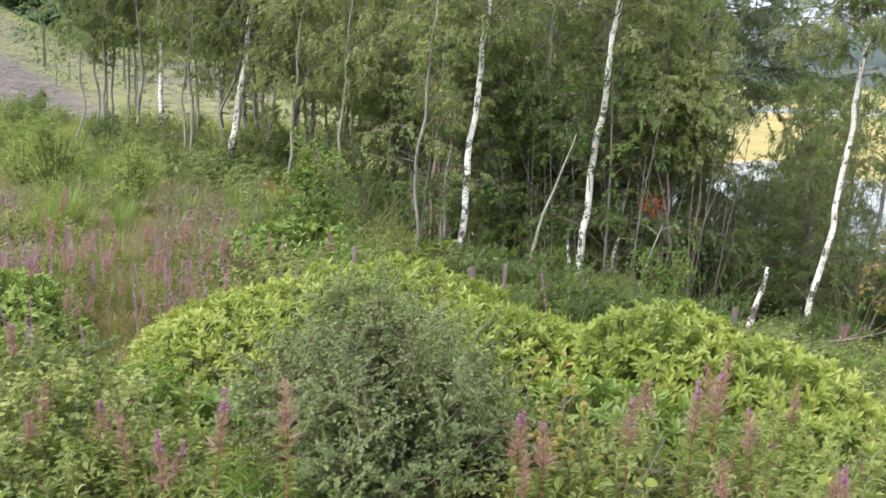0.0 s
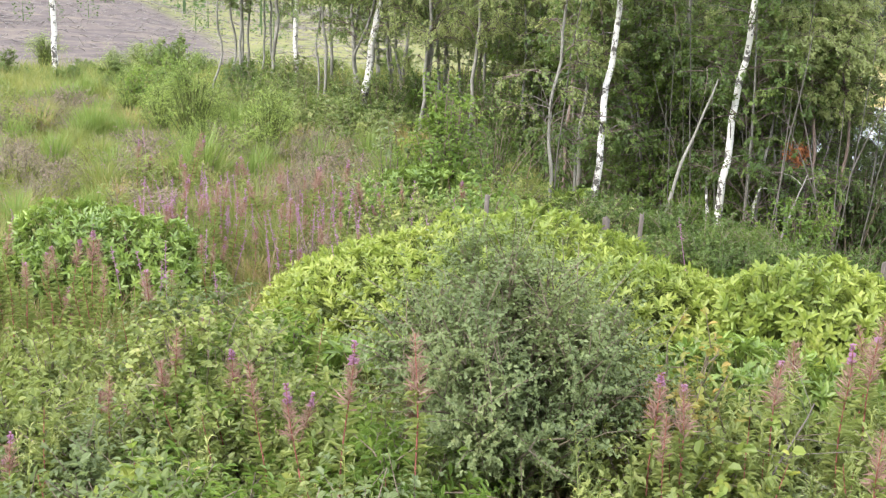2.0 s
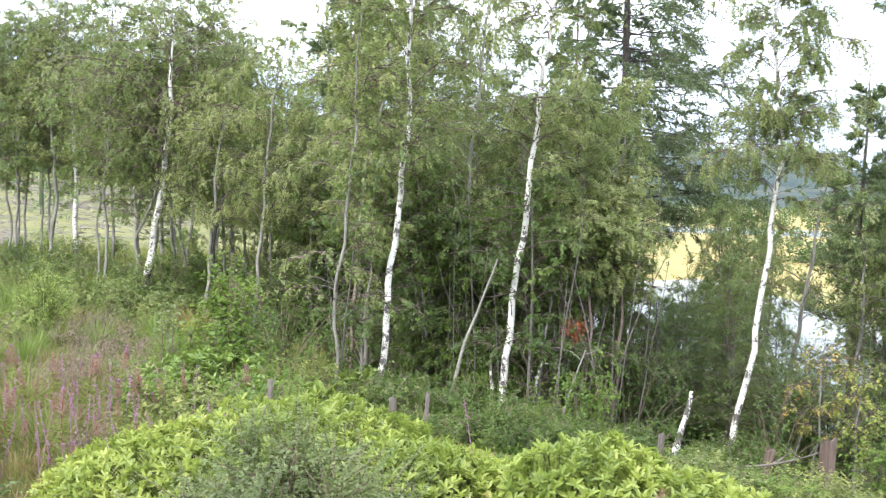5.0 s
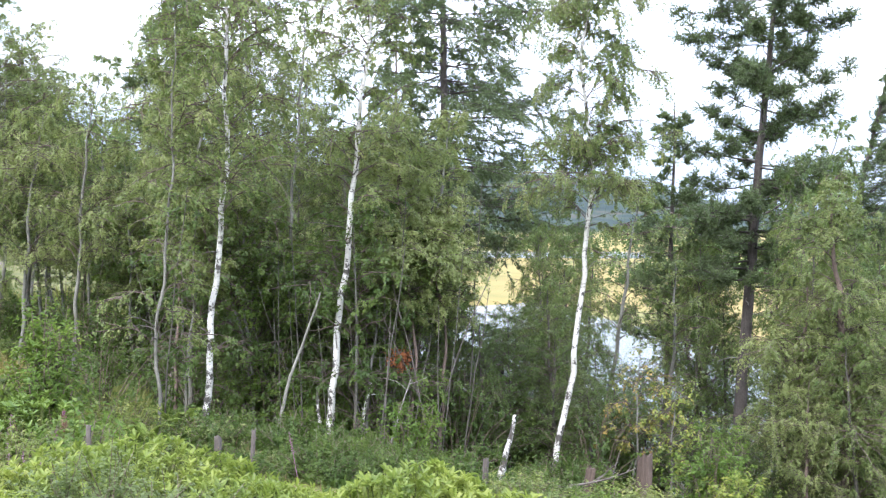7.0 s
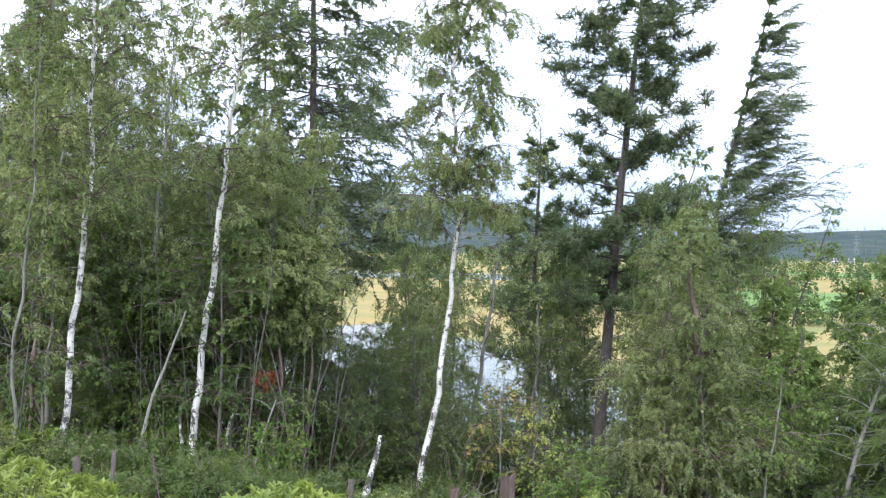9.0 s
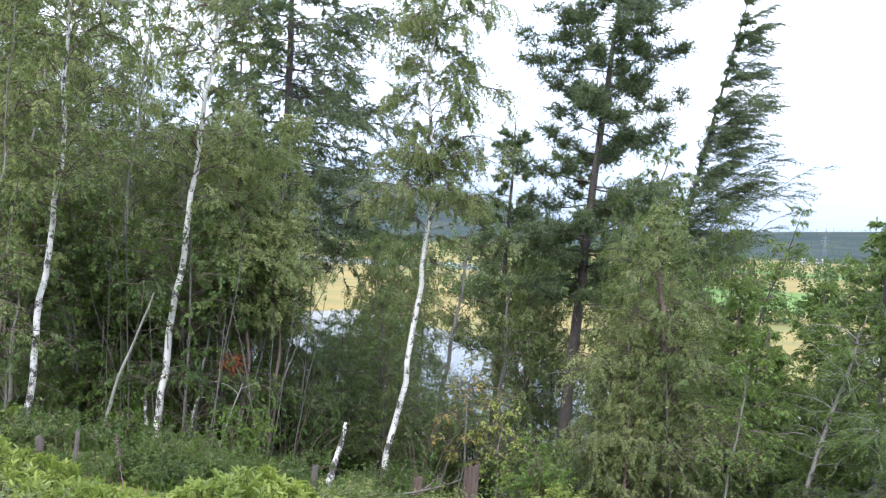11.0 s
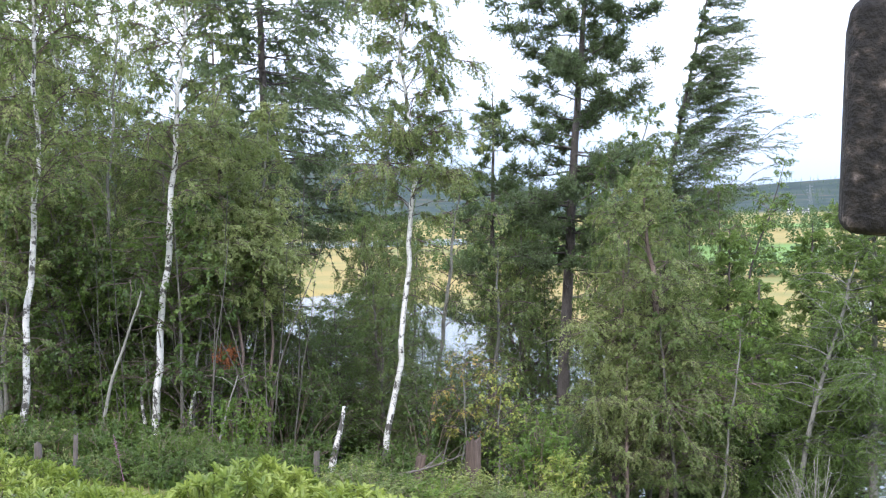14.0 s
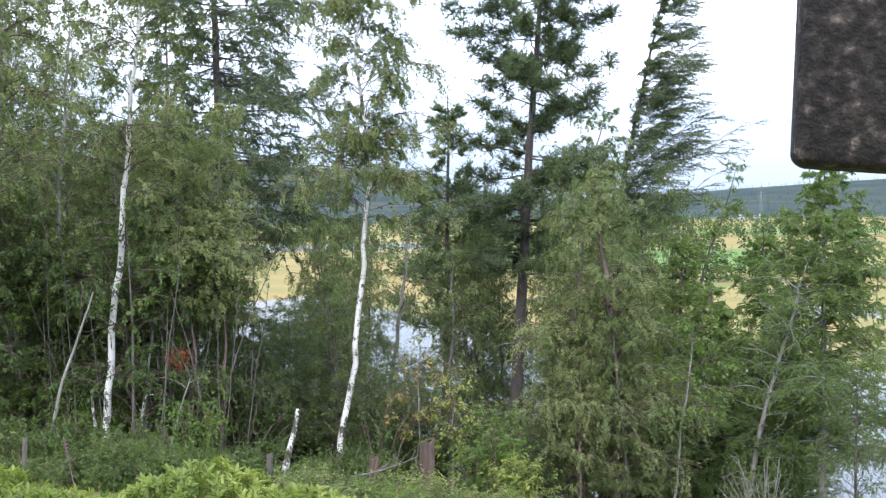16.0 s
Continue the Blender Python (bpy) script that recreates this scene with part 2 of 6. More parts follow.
M_RHODO_DARK = leaf_material("rhododendron_leaf_deep", [(0.0, (0.060, 0.105, 0.022)), (0.5, (0.115, 0.170, 0.035)), (1.0, (0.20, 0.26, 0.055))], 0.38, 0.2, 1.6, 0.5)
M_SALLOW = leaf_material("sallow_leaf", [(0.0, (0.075, 0.100, 0.046)), (0.45, (0.112, 0.142, 0.060)), (0.85, (0.16, 0.188, 0.082)), (1.0, (0.22, 0.235, 0.11))], 0.5, 0.3, 2.5, 0.4)
M_ORANGE = leaf_material("turning_leaf", [(0.0, (0.11, 0.14, 0.035)), (0.55, (0.21, 0.19, 0.05)), (1.0, (0.38, 0.22, 0.07))], 0.5, 0.3, 4)
M_YELLOW = leaf_material("yellowing_leaf", [(0.0, (0.10, 0.15, 0.035)), (0.6, (0.19, 0.22, 0.05)), (1.0, (0.33, 0.30, 0.07))], 0.5, 0.3, 4)
M_RUST = leaf_material("rust_needles", [(0.0, (0.13, 0.040, 0.014)), (1.0, (0.26, 0.085, 0.03))], 0.7, 0.1, 4)
M_HERB = leaf_material("herb_leaf", [(0.0, (0.082, 0.108, 0.032)), (0.5, (0.158, 0.182, 0.056)), (0.85, (0.25, 0.265, 0.085)), (1.0, (0.31, 0.27, 0.10))], 0.5, 0.3, 3)
M_FLOWER = leaf_material("purple_petals", [(0.0, (0.20, 0.075, 0.17)), (0.5, (0.28, 0.13, 0.245)), (1.0, (0.37, 0.21, 0.33))], 0.6, 0.3, 6)
M_SEEDHEAD = leaf_material("red_seed_pods", [(0.0, (0.13, 0.062, 0.058)), (0.5, (0.20, 0.105, 0.098)), (1.0, (0.28, 0.185, 0.16))], 0.7, 0.2, 6)
M_RED_STEM = solid_material("red_stem", [(0.3, (0.17, 0.05, 0.04)), (0.7, (0.30, 0.12, 0.09))], 10)
M_GREEN_STEM = solid_material("green_stem", [(0.3, (0.08, 0.11, 0.03)), (0.7, (0.15, 0.17, 0.05))], 10)
M_HEATHER = leaf_material("heather_sprigs", [(0.0, (0.085, 0.075, 0.045)), (0.4, (0.15, 0.12, 0.08)), (0.75, (0.20, 0.13, 0.13)), (1.0, (0.30, 0.19, 0.24))], 0.7, 0.15, 1.1)
M_BROOM = leaf_material("broom_sprigs", [(0.0, (0.11, 0.155, 0.036)), (0.5, (0.175, 0.23, 0.052)), (1.0, (0.25, 0.30, 0.08))], 0.6, 0.25, 1.2)
M_GRASS = leaf_material("grass_blades", [(0.0, (0.085, 0.115, 0.034)), (0.45, (0.14, 0.155, 0.046)), (0.8, (0.20, 0.185, 0.062)), (1.0, (0.29, 0.22, 0.10))], 0.6, 0.3, 0.5)
M_RUSH = leaf_material("rush_blades", [(0.0, (0.075, 0.12, 0.03)), (0.5, (0.13, 0.18, 0.045)), (1.0, (0.21, 0.23, 0.07))], 0.55, 0.25, 0.6)
M_STRAW = leaf_material("tawny_grass", [(0.0, (0.15, 0.13, 0.05)), (0.5, (0.24, 0.18, 0.075)), (1.0, (0.33, 0.24, 0.12))], 0.65, 0.25, 0.6)
M_FERN = leaf_material("bracken_frond", [(0.0, (0.105, 0.155, 0.034)), (0.5, (0.17, 0.225, 0.05)), (1.0, (0.26, 0.28, 0.075))], 0.55, 0.35, 1.5)
M_DRY = leaf_material("dry_stems", [(0.0, (0.09, 0.055, 0.035)), (0.5, (0.18, 0.11, 0.07)), (1.0, (0.30, 0.20, 0.13))], 0.8, 0.1, 1.5)
M_FAR_TREE = leaf_material("far_tree_leaf", [(0.0, (0.020, 0.042, 0.018)), (0.5, (0.042, 0.075, 0.026)), (1.0, (0.085, 0.115, 0.045))], 0.7, 0.1, 0.05)
# needle tones raised a little, so that the colour holds some distance haze
M_FAR_CONIFER = leaf_material("far_conifer", [(0.0, (0.034, 0.060, 0.036)), (0.5, (0.056, 0.090, 0.050)), (1.0, (0.095, 0.130, 0.065))], 0.7, 0.1, 0.05)


def ground_material():
    """Land cover comes from the weights stored on the sheet: heath, litter, clearing, meadow, pasture, wood."""
    m, n, l, out = material("land")
    geo = n.new("ShaderNodeNewGeometry")
    pos = geo.outputs["Position"]
    near = noise_node(n, l, pos, 3.0, 6, 0.65)
    mid = noise_node(n, l, pos, 0.16, 6, 0.65)
    far = noise_node(n, l, pos, 0.012, 7, 0.65)

    def col(tex, stops):
        r = ramp(n, stops)
        l.new(tex.outputs["Fac"], r.inputs["Fac"])
        return r.outputs["Color"]

    def weight(name):
        a = n.new("ShaderNodeAttribute")
        a.attribute_name = name
        return a.outputs["Fac"]
    heath = col(near, [(0.3, (0.085, 0.095, 0.034)), (0.5, (0.15, 0.155, 0.055)), (0.7, (0.21, 0.175, 0.085))])
    litter = col(near, [(0.3, (0.025, 0.022, 0.014)), (0.55, (0.05, 0.046, 0.026)), (0.75, (0.06, 0.075, 0.03))])
    tufty = noise_node(n, l, pos, 0.45, 7, 0.7)
    clearing = col(tufty, [(0.32, (0.060, 0.075, 0.030)), (0.45, (0.115, 0.12, 0.048)), (0.6, (0.155, 0.15, 0.060)), (0.72, (0.09, 0.115, 0.038))])
    rough = noise_node(n, l, pos, 0.8, 7, 0.72)
    brash = col(rough, [(0.3, (0.045, 0.037, 0.035)), (0.5, (0.085, 0.071, 0.066)), (0.7, (0.145, 0.12, 0.09))])
    meadow = col(far, [(0.34, (0.13, 0.14, 0.050)), (0.5, (0.27, 0.21, 0.080)), (0.66, (0.14, 0.16, 0.06))])
    pasture = col(far, [(0.35, (0.10, 0.17, 0.045)), (0.65, (0.145, 0.225, 0.065))])
    # far woods and moor; the blue in the dark tones is painted distance haze
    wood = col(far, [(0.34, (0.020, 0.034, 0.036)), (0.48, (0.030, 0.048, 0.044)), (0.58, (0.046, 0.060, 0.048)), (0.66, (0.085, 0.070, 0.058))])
    c = heath
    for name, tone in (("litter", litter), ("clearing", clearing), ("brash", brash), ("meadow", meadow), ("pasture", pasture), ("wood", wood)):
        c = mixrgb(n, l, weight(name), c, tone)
    b = n.new("ShaderNodeBsdfPrincipled")
    l.new(c, b.inputs["Base Color"])
    b.inputs["Roughness"].default_value = 0.95
    b.inputs["Specular IOR Level"].default_value = 0.1
    bp = n.new("ShaderNodeBump")
    bp.inputs["Strength"].default_value, bp.inputs["Distance"].default_value = 0.7, 0.06
    l.new(near.outputs["Fac"], bp.inputs["Height"])
    l.new(bp.outputs[0], b.inputs["Normal"])
    l.new(b.outputs[0], out.inputs["Surface"])
    return m


def water_material():
    m, n, l, out = material("lake_water")
    geo = n.new("ShaderNodeNewGeometry")
    mp = n.new("ShaderNodeMapping")
    mp.inputs["Scale"].default_value = (0.5, 1.6, 1)
    l.new(geo.outputs["Position"], mp.inputs["Vector"])
    rip = noise_node(n, l, mp.outputs["Vector"], 0.9, 5, 0.6)
    b = n.new("ShaderNodeBsdfPrincipled")
    b.inputs["Base Color"].default_value = (0.03, 0.05, 0.06, 1)
    b.inputs["Roughness"].default_value, b.inputs["IOR"].default_value = 0.06, 1.33
    bp = n.new("ShaderNodeBump")
    bp.inputs["Strength"].default_value, bp.inputs["Distance"].default_value = 0.6, 0.14
    l.new(rip.outputs["Fac"], bp.inputs["Height"])
    l.new(bp.outputs[0], b.inputs["Normal"])
    l.new(b.outputs[0], out.inputs["Surface"])
    return m


M_LAND = ground_material()
M_WATER = water_material()


# ---- mesh helpers ----
def ob_mesh(name, verts, faces, mat, parent=None, label="", smooth=False):
    """One mesh object from an (n, 3) array and an (m, k) array of polygons of one size, or a list of such arrays."""
    me = bpy.data.meshes.new(name)
    groups = faces if isinstance(faces, list) else [faces]
    groups = [np.asarray(g, dtype=np.int32) for g in groups if len(g)]
    verts = np.asarray(verts, dtype=np.float32)
    idx = np.concatenate([g.ravel() for g in groups])
    sizes = np.concatenate([np.full(len(g), g.shape[1], dtype=np.int32) for g in groups])
    me.vertices.add(len(verts))
    me.vertices.foreach_set("co", verts.ravel())
    me.loops.add(len(idx))
    me.loops.foreach_set("vertex_index", idx)
    me.polygons.add(len(sizes))
    me.polygons.foreach_set("loop_start", np.concatenate([[0], np.cumsum(sizes)[:-1]]).astype(np.int32))
    me.polygons.foreach_set("use_smooth", np.full(len(sizes), smooth))
    me.update(calc_edges=True)
    me.materials.append(mat)
    ob = new(name, me)
    if parent is not None:
        ob.parent = parent
    if label:
        ob["label"] = label
    if name in ("foliage", "twig_mass", "needles", "stem_mass"):
        ob["kind"] = "stuff"
    return ob


def each_tube(name, paths, radii, sides, mat, parent, label=""):
    """Every tube a mesh of its own under the parent."""
    for p, r in zip(paths, radii):
        v, f = tubes(p[None], r[None], sides)
        ob_mesh(name, v, f, mat, parent, label, smooth=True)


def part(name, bm, mat, parent, label="", smooth=False):
    me = bpy.data.meshes.new(name)
    bm.normal_update()
    bm.to_mesh(me)
    bm.free()
    for p in me.polygons:
        p.use_smooth = smooth
    me.materials.append(mat)
    ob = new(name, me)
    if parent is not None:
        ob.parent = parent
    if label:
        ob["label"] = label
    return ob


def unit(v):
    return v / np.maximum(np.linalg.norm(v, axis=-1, keepdims=True), 1e-9)


def tubes(paths, radii, sides=5):
    """Many tapered tubes at once: paths (n, k, 3), radii (n, k)."""
    paths = np.asarray(paths, float)
    n, k, _ = paths.shape
    tan = np.gradient(paths, axis=1)
    tan = unit(tan)
    ref = np.where(np.abs(tan[:, :1, 2:3]) > 0.8, np.array([1.0, 0.13, 0]), np.array([0.1, 0.05, 1.0]))
    ref = np.repeat(ref, k, 1)
    a = unit(np.cross(tan, ref))
    b = np.cross(tan, a)
    th = np.arange(sides) / sides * 2 * np.pi
    ring = a[:, :, None] * np.cos(th)[:, None] + b[:, :, None] * np.sin(th)[:, None]
    v = paths[:, :, None] + ring * np.asarray(radii)[:, :, None, None]
    i = np.arange(n)[:, None, None] * k * sides
    j = np.arange(k - 1)[None, :, None] * sides
    s = np.arange(sides)[None, None, :]
    s2 = (s + 1) % sides
    f = np.stack([i + j + s, i + j + s2, i + j + sides + s2, i + j + sides + s], -1).reshape(-1, 4)
    return v.reshape(-1, 3), f


def merged(pieces):
    """Joins (verts, quads) pieces."""
    vs, fs, at = [], [], 0
    for v, f in pieces:
        vs.append(v)
        fs.append(f + at)
        at += len(v)
    return np.concatenate(vs), np.concatenate(fs)


def blades(pos, axis, normal, length, width, bend=0.15, fold=0.12, lobes=True):
    """Leaves: each two quads either side of a midrib, drooping at the tip. lobes False: one narrow folded quad; None: a single three-cornered blade."""
    n = len(pos)
    axis = unit(axis)
    side = unit(np.cross(axis, normal))
    up = np.cross(side, axis)
    L, W = length[:, None], width[:, None]
    if lobes is None:
        u, s, h = [0.0, 0.12, 1.0], [0.9, -0.9, 0.0], [0.0, 0.06, -bend]
        f = np.array([[0, 1, 2]])
    elif lobes:
        u = [0.0, 0.33, 0.74, 1.0, 0.74, 0.33]
        s = [0.0, 1.0, 0.82, 0.0, -0.82, -1.0]
        h = [0.0, fold, fold - bend * 0.4, -bend, fold - bend * 0.4, fold]
        f = np.array([[0, 1, 2, 3], [0, 3, 4, 5]])
    else:
        u, s, h = [0.0, 0.45, 1.0, 0.45], [0.0, 1.0, 0.0, -1.0], [0.0, fold, -bend, fold]
        f = np.array([[0, 1, 2, 3]])
    v = np.stack([pos + axis * L * a + side * W * 0.5 * b + up * L * c for a, b, c in zip(u, s, h)], 1)
    k = len(u)
    return v.reshape(-1, 3), (f[None] + np.arange(n)[:, None, None] * k).reshape(-1, f.shape[1])


def randdir(rng, n):
    return unit(rng.normal(size=(n, 3)))


# ---- land ----
def smooth(a, b, x):
    t = np.clip((x - a) / (b - a), 0, 1)
    return t * t * (3 - 2 * t)


def wobble(x, y, s, seed=0.0):
    return (np.sin(x * s + 1.3 + seed) * np.cos(y * s * 1.17 - 0.7 + seed * 2) + 0.5 * np.sin(x * s * 2.3 - y * s * 1.9 + seed)) / 1.5


WATER_Z = -18.0
SLOPE_E = [-1e4, 4.5, 6.5, 8.2, 10.5, 14, 18, 26, 45, 60, 75, 1e4]
SLOPE_Z = [0.0, 0.0, -0.08, -0.42, -1.02, -1.95, -3.3, -6.5, -14.0, -17.6, -19.2, -19.2]
RIDGE_A = [-180, -60, -20, -7, 5, 10, 15, 17, 20, 24, 30, 60, 180]
RIDGE_T = [3.0, 3.0, 2.8, 2.3, 1.75, 1.05, 0.0, -0.05, 0.15, 0.42, 0.72, 2.0, 3.0]


def land(x, y):
    """Height of the ground: heath, a bank falling to the lake, flats beyond it, hills, and a rising clearing."""
    x, y = np.asarray(x, float), np.asarray(y, float)
    r, a = np.hypot(x, y), np.degrees(np.arctan2(x, y))
    e = 0.75 * x + 0.66 * y
    bank = np.interp(e, SLOPE_E, SLOPE_Z) + 0.05 * wobble(x, y, 1.1) * smooth(2, 6, r)
    # flats beyond the lake: the far shore, with a second reach of water behind the meadow
    shore = np.interp(a, [-10, 0, 4, 9, 14, 20, 26, 40], [250, 250, 268, 215, 175, 170, 150, 130])
    flats = WATER_Z - 1.2 + 2.0 * smooth(shore - 8, shore + 12, r)
    reach = smooth(520, 545, r) * (1 - smooth(610, 640, r)) * smooth(12, 7, a)
    reach2 = smooth(205, 212, r) * (1 - smooth(228, 236, r)) * smooth(24.0, 26.5, a)
    flats = flats - 2.0 * reach - 2.0 * reach2
    ridge = 2.3 + np.minimum(r, 2600) * np.tan(np.radians(np.interp(a, RIDGE_A, RIDGE_T)))
    hills = smooth(1250, 2600, r)
    flats = flats + (ridge - flats) * hills + 14 * wobble(x, y, 0.004) * hills * smooth(1250, 1800, r) * (1 - smooth(2200, 2600, r))
    out = bank + (flats - bank) * smooth(80, 110, r)
    # the side with the clearing
    hill = np.interp(a, [-60, -34.6, -32.2, -29.8, -28, -20, -10], [17, 10.4, 9.8, 5.0, 2.2, -0.6, -2.0])
    rise = np.interp(r, [0, 20, 34], [0, 0.05, 0.0]) + hill * np.clip((r - 34) / 216, 0, 2.5) + np.interp(r, [300, 900, 5000], [0, 30, 100]) + 0.25 * wobble(x, y, 0.09) * smooth(45, 80, r)
    w = smooth(-17, -7, a) * smooth(-200, -150, -np.abs(a)) * (np.abs(a) < 150)
    near = 1 - smooth(16, 28, r)
    w = np.maximum(w, near)
    return rise * (1 - w) + out * w


def on_land(x, y, down=0.0):
    return float(land(x, y)) - down


def build_ground():
    az = np.concatenate([np.arange(-180, -45, 5.0), np.arange(-45, -10, 0.5), np.arange(-10, 42, 0.3), np.arange(42, 180, 5.0)])
    rr = np.concatenate([np.linspace(0.25, 30, 75), np.geomspace(30.6, 4700, 170)])
    A, Rr = np.meshgrid(np.radians(az), rr, indexing="ij")
    X, Y = Rr * np.sin(A), Rr * np.cos(A)
    Z = land(X, Y)
    na, nr = A.shape
    v = np.stack([X, Y, Z], -1).reshape(-1, 3)
    i = np.arange(na)[:, None]
    i2 = (i + 1) % na
    j = np.arange(nr - 1)[None, :]
    f = np.stack([i * nr + j, i * nr + j + 1, i2 * nr + j + 1, i2 * nr + j], -1).reshape(-1, 4)
    hub = len(v)
    v = np.concatenate([v, [[0, 0, float(land(0, 0))]]])
    tri = np.stack([np.arange(na) * nr, ((np.arange(na) + 1) % na) * nr, np.full(na, hub)], -1)
    g = ob_mesh("ground", v, [f, tri], M_LAND, smooth=True)
    tagged(g, "rough heath and wooded bank falling to a lake, with meadows and wooded hills beyond", "ground", kind="structure")
    x, y = v[:, 0], v[:, 1]
    r, a = np.hypot(x, y), np.degrees(np.arctan2(x, y))
    e = 0.75 * x + 0.66 * y
    right = smooth(-17, -9, a)
    w = {}
    w["litter"] = smooth(7.5, 10.5, e) * (1 - smooth(150, 200, r)) * smooth(-22, -12, a)
    left = (1 - smooth(-16, -8, a)) * (a > -120)
    w["clearing"] = left * smooth(29, 36, r) * (1 - smooth(240, 260, r))
    w["brash"] = left * smooth(31, 38, r) * (1 - smooth(-6, 6, r - np.interp(a, [-48, -34.6, -31.7, -28.7, -24], [130, 97, 72, 47, 30]) + 8 * wobble(x, y, 0.05)))
    w["meadow"] = right * smooth(118, 140, r) * (1 - smooth(1100, 1300, r))
    w["pasture"] = smooth(12.5, 13.5, a) * smooth(345, 352, r) * (1 - smooth(470, 480, r)) * (1 - smooth(25.5, 26.5, a))
    w["pasture"] = np.maximum(w["pasture"], smooth(640, 660, r) * (1 - smooth(760, 800, r)) * smooth(3, 5, a) * (wobble(x, y, 0.012) > 0.1))
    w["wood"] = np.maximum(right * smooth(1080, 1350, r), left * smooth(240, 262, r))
    for name, values in w.items():
        at = g.data.attributes.new(name, "FLOAT", "POINT")
        at.data.foreach_set("value", values.astype(np.float32))
    return g


build_ground()
bm = bmesh.new()
ring = [bm.verts.new((1900 * math.sin(t * math.pi / 48), 1900 * math.cos(t * math.pi / 48), WATER_Z)) for t in range(-6, 24)]
bm.faces.new([bm.verts.new((30, 30, WATER_Z))] + ring)
bmesh.ops.recalc_face_normals(bm, faces=bm.faces)
lake = part("water", bm, M_WATER, None)
tagged(lake, "calm grey-blue lake water in the valley below the bank", "water", kind="structure")


# ---- trees ----
def trunk_path(h, bends, k=30, kink=0.024, seed=0):
    """Points of a stem h high; bends: (height, sideways offset) pairs, x is sideways."""
    z = np.linspace(0, h, k)
    hs, ss = [0.0] + [b[0] for b in bends], [0.0] + [b[1] for b in bends]
    if hs[-1] < h:
        slope = (ss[-1] - ss[-2]) / max(hs[-1] - hs[-2], 1e-3) if len(hs) > 1 else 0
        ss.append(ss[-1] + slope * (h - hs[-1]) * 0.8)
        hs.append(h)
    x = np.interp(z, hs, ss)
    x = np.convolve(np.pad(x, 1, mode="edge"), [0.25, 0.5, 0.25], "valid")
    rng = np.random.default_rng(seed + 5)
    p1, p2 = rng.uniform(0, 6, 2)
    x = x + kink * np.sin(z * 2.1 + p1) * (z / h) + kink * 0.6 * np.sin(z * 5.3 + p2) + kink * 0.35 * np.sin(z * 11 + p1)
    y = kink * 1.5 * np.sin(z * 1.4 + p2) * (z / h)
    pts = np.stack([x, y, z], -1)
    pts[0] = (0, 0, -0.25)
    return pts


def spine(pts, t):
    z = np.linspace(0, 1, len(pts))
    return np.stack([np.interp(t, z, pts[:, i]) for i in range(3)], -1)


def limbs(rng, pts, starts, length, rise, droop, r0, steps=7, wind=0.0, azim=None):
    """Branches that leave the stem at the fractions starts, rise and then droop: (n, steps, 3) and radii."""
    n = len(starts)
    az = rng.uniform(0, 2 * np.pi, n) if azim is None else azim
    out = np.stack([np.cos(az), np.sin(az), np.zeros(n)], -1)
    p = spine(pts, starts)
    path = [p]
    for s in range(steps - 1):
        f = s / (steps - 2)
        el = rise + (droop - rise) * f ** 1.3
        d = out * np.cos(el)[:, None] + np.array([0, 0, 1.0]) * np.sin(el)[:, None] + rng.normal(size=(n, 3)) * 0.09
        d[:, 0] += wind * f
        p = p + unit(d) * (length / (steps - 1))[:, None]
        path.append(p)
    path = np.stack(path, 1)
    rad = r0[:, None] * np.linspace(1, 0.25, steps)[None] ** 0.9
    return path, rad


def along(rng, paths, per, lo=0.2, by_length=False, nodes=0):
    """per random places on each path: points, directions, and which path."""
    n, k, _ = paths.shape
    if by_length:
        ln = np.linalg.norm(paths[:, -1] - paths[:, 0], axis=1)
        who = np.repeat(np.arange(n), np.maximum(2, np.round(per * ln / ln.mean())).astype(int))
    else:
        who = np.repeat(np.arange(n), per)
    t = rng.uniform(lo, 1, len(who))
    if nodes:
        knot = rng.uniform(lo, 1, (n, nodes))
        knot[:, 0] = 0.97
        t = np.clip(knot[who, rng.integers(nodes, size=len(who))] + rng.normal(size=len(who)) * 0.05, 0, 1)
    t = t * (k - 1)
    i = np.minimum(t.astype(int), k - 2)
    f = (t - i)[:, None]
    a, b = paths[who, i], paths[who, i + 1]
    return a * (1 - f) + b * f, unit(b - a), who


def twig_curves(rng, start, d, length, hang, steps=4, wind=0.0, loose=0.55):
    n = len(start)
    d = unit(d * 0.6 + rng.normal(size=(n, 3)) * loose)
    p, path = start, [start]
    for s in range(steps - 1):
        d = unit(d + np.array([wind, 0, -hang]) * (0.35 + 0.45 * s) + rng.normal(size=(n, 3)) * 0.12)
        p = p + d * (length / (steps - 1))[:, None]
        path.append(p)
    return np.stack(path, 1)


def side_shoots(rng, paths, length, per, lo, share, hang, wind=0.0, lift=0.1):
    """Side branches that leave the limbs alternately left and right."""
    s, d, who = along(rng, paths, per, lo, True)
    flat = unit(np.cross(d, np.array([0, 0, 1.0])) + 1e-6)
    side = flat * rng.choice([-1.0, 1.0], len(s))[:, None]
    ln = np.maximum(length[who], 0.2) * rng.uniform(share * 0.55, share * 1.25, len(s))
    return twig_curves(rng, s, d * 1.0 + side * 0.9 + np.array([0, 0, lift]), ln, hang, 4, wind, 0.22), who


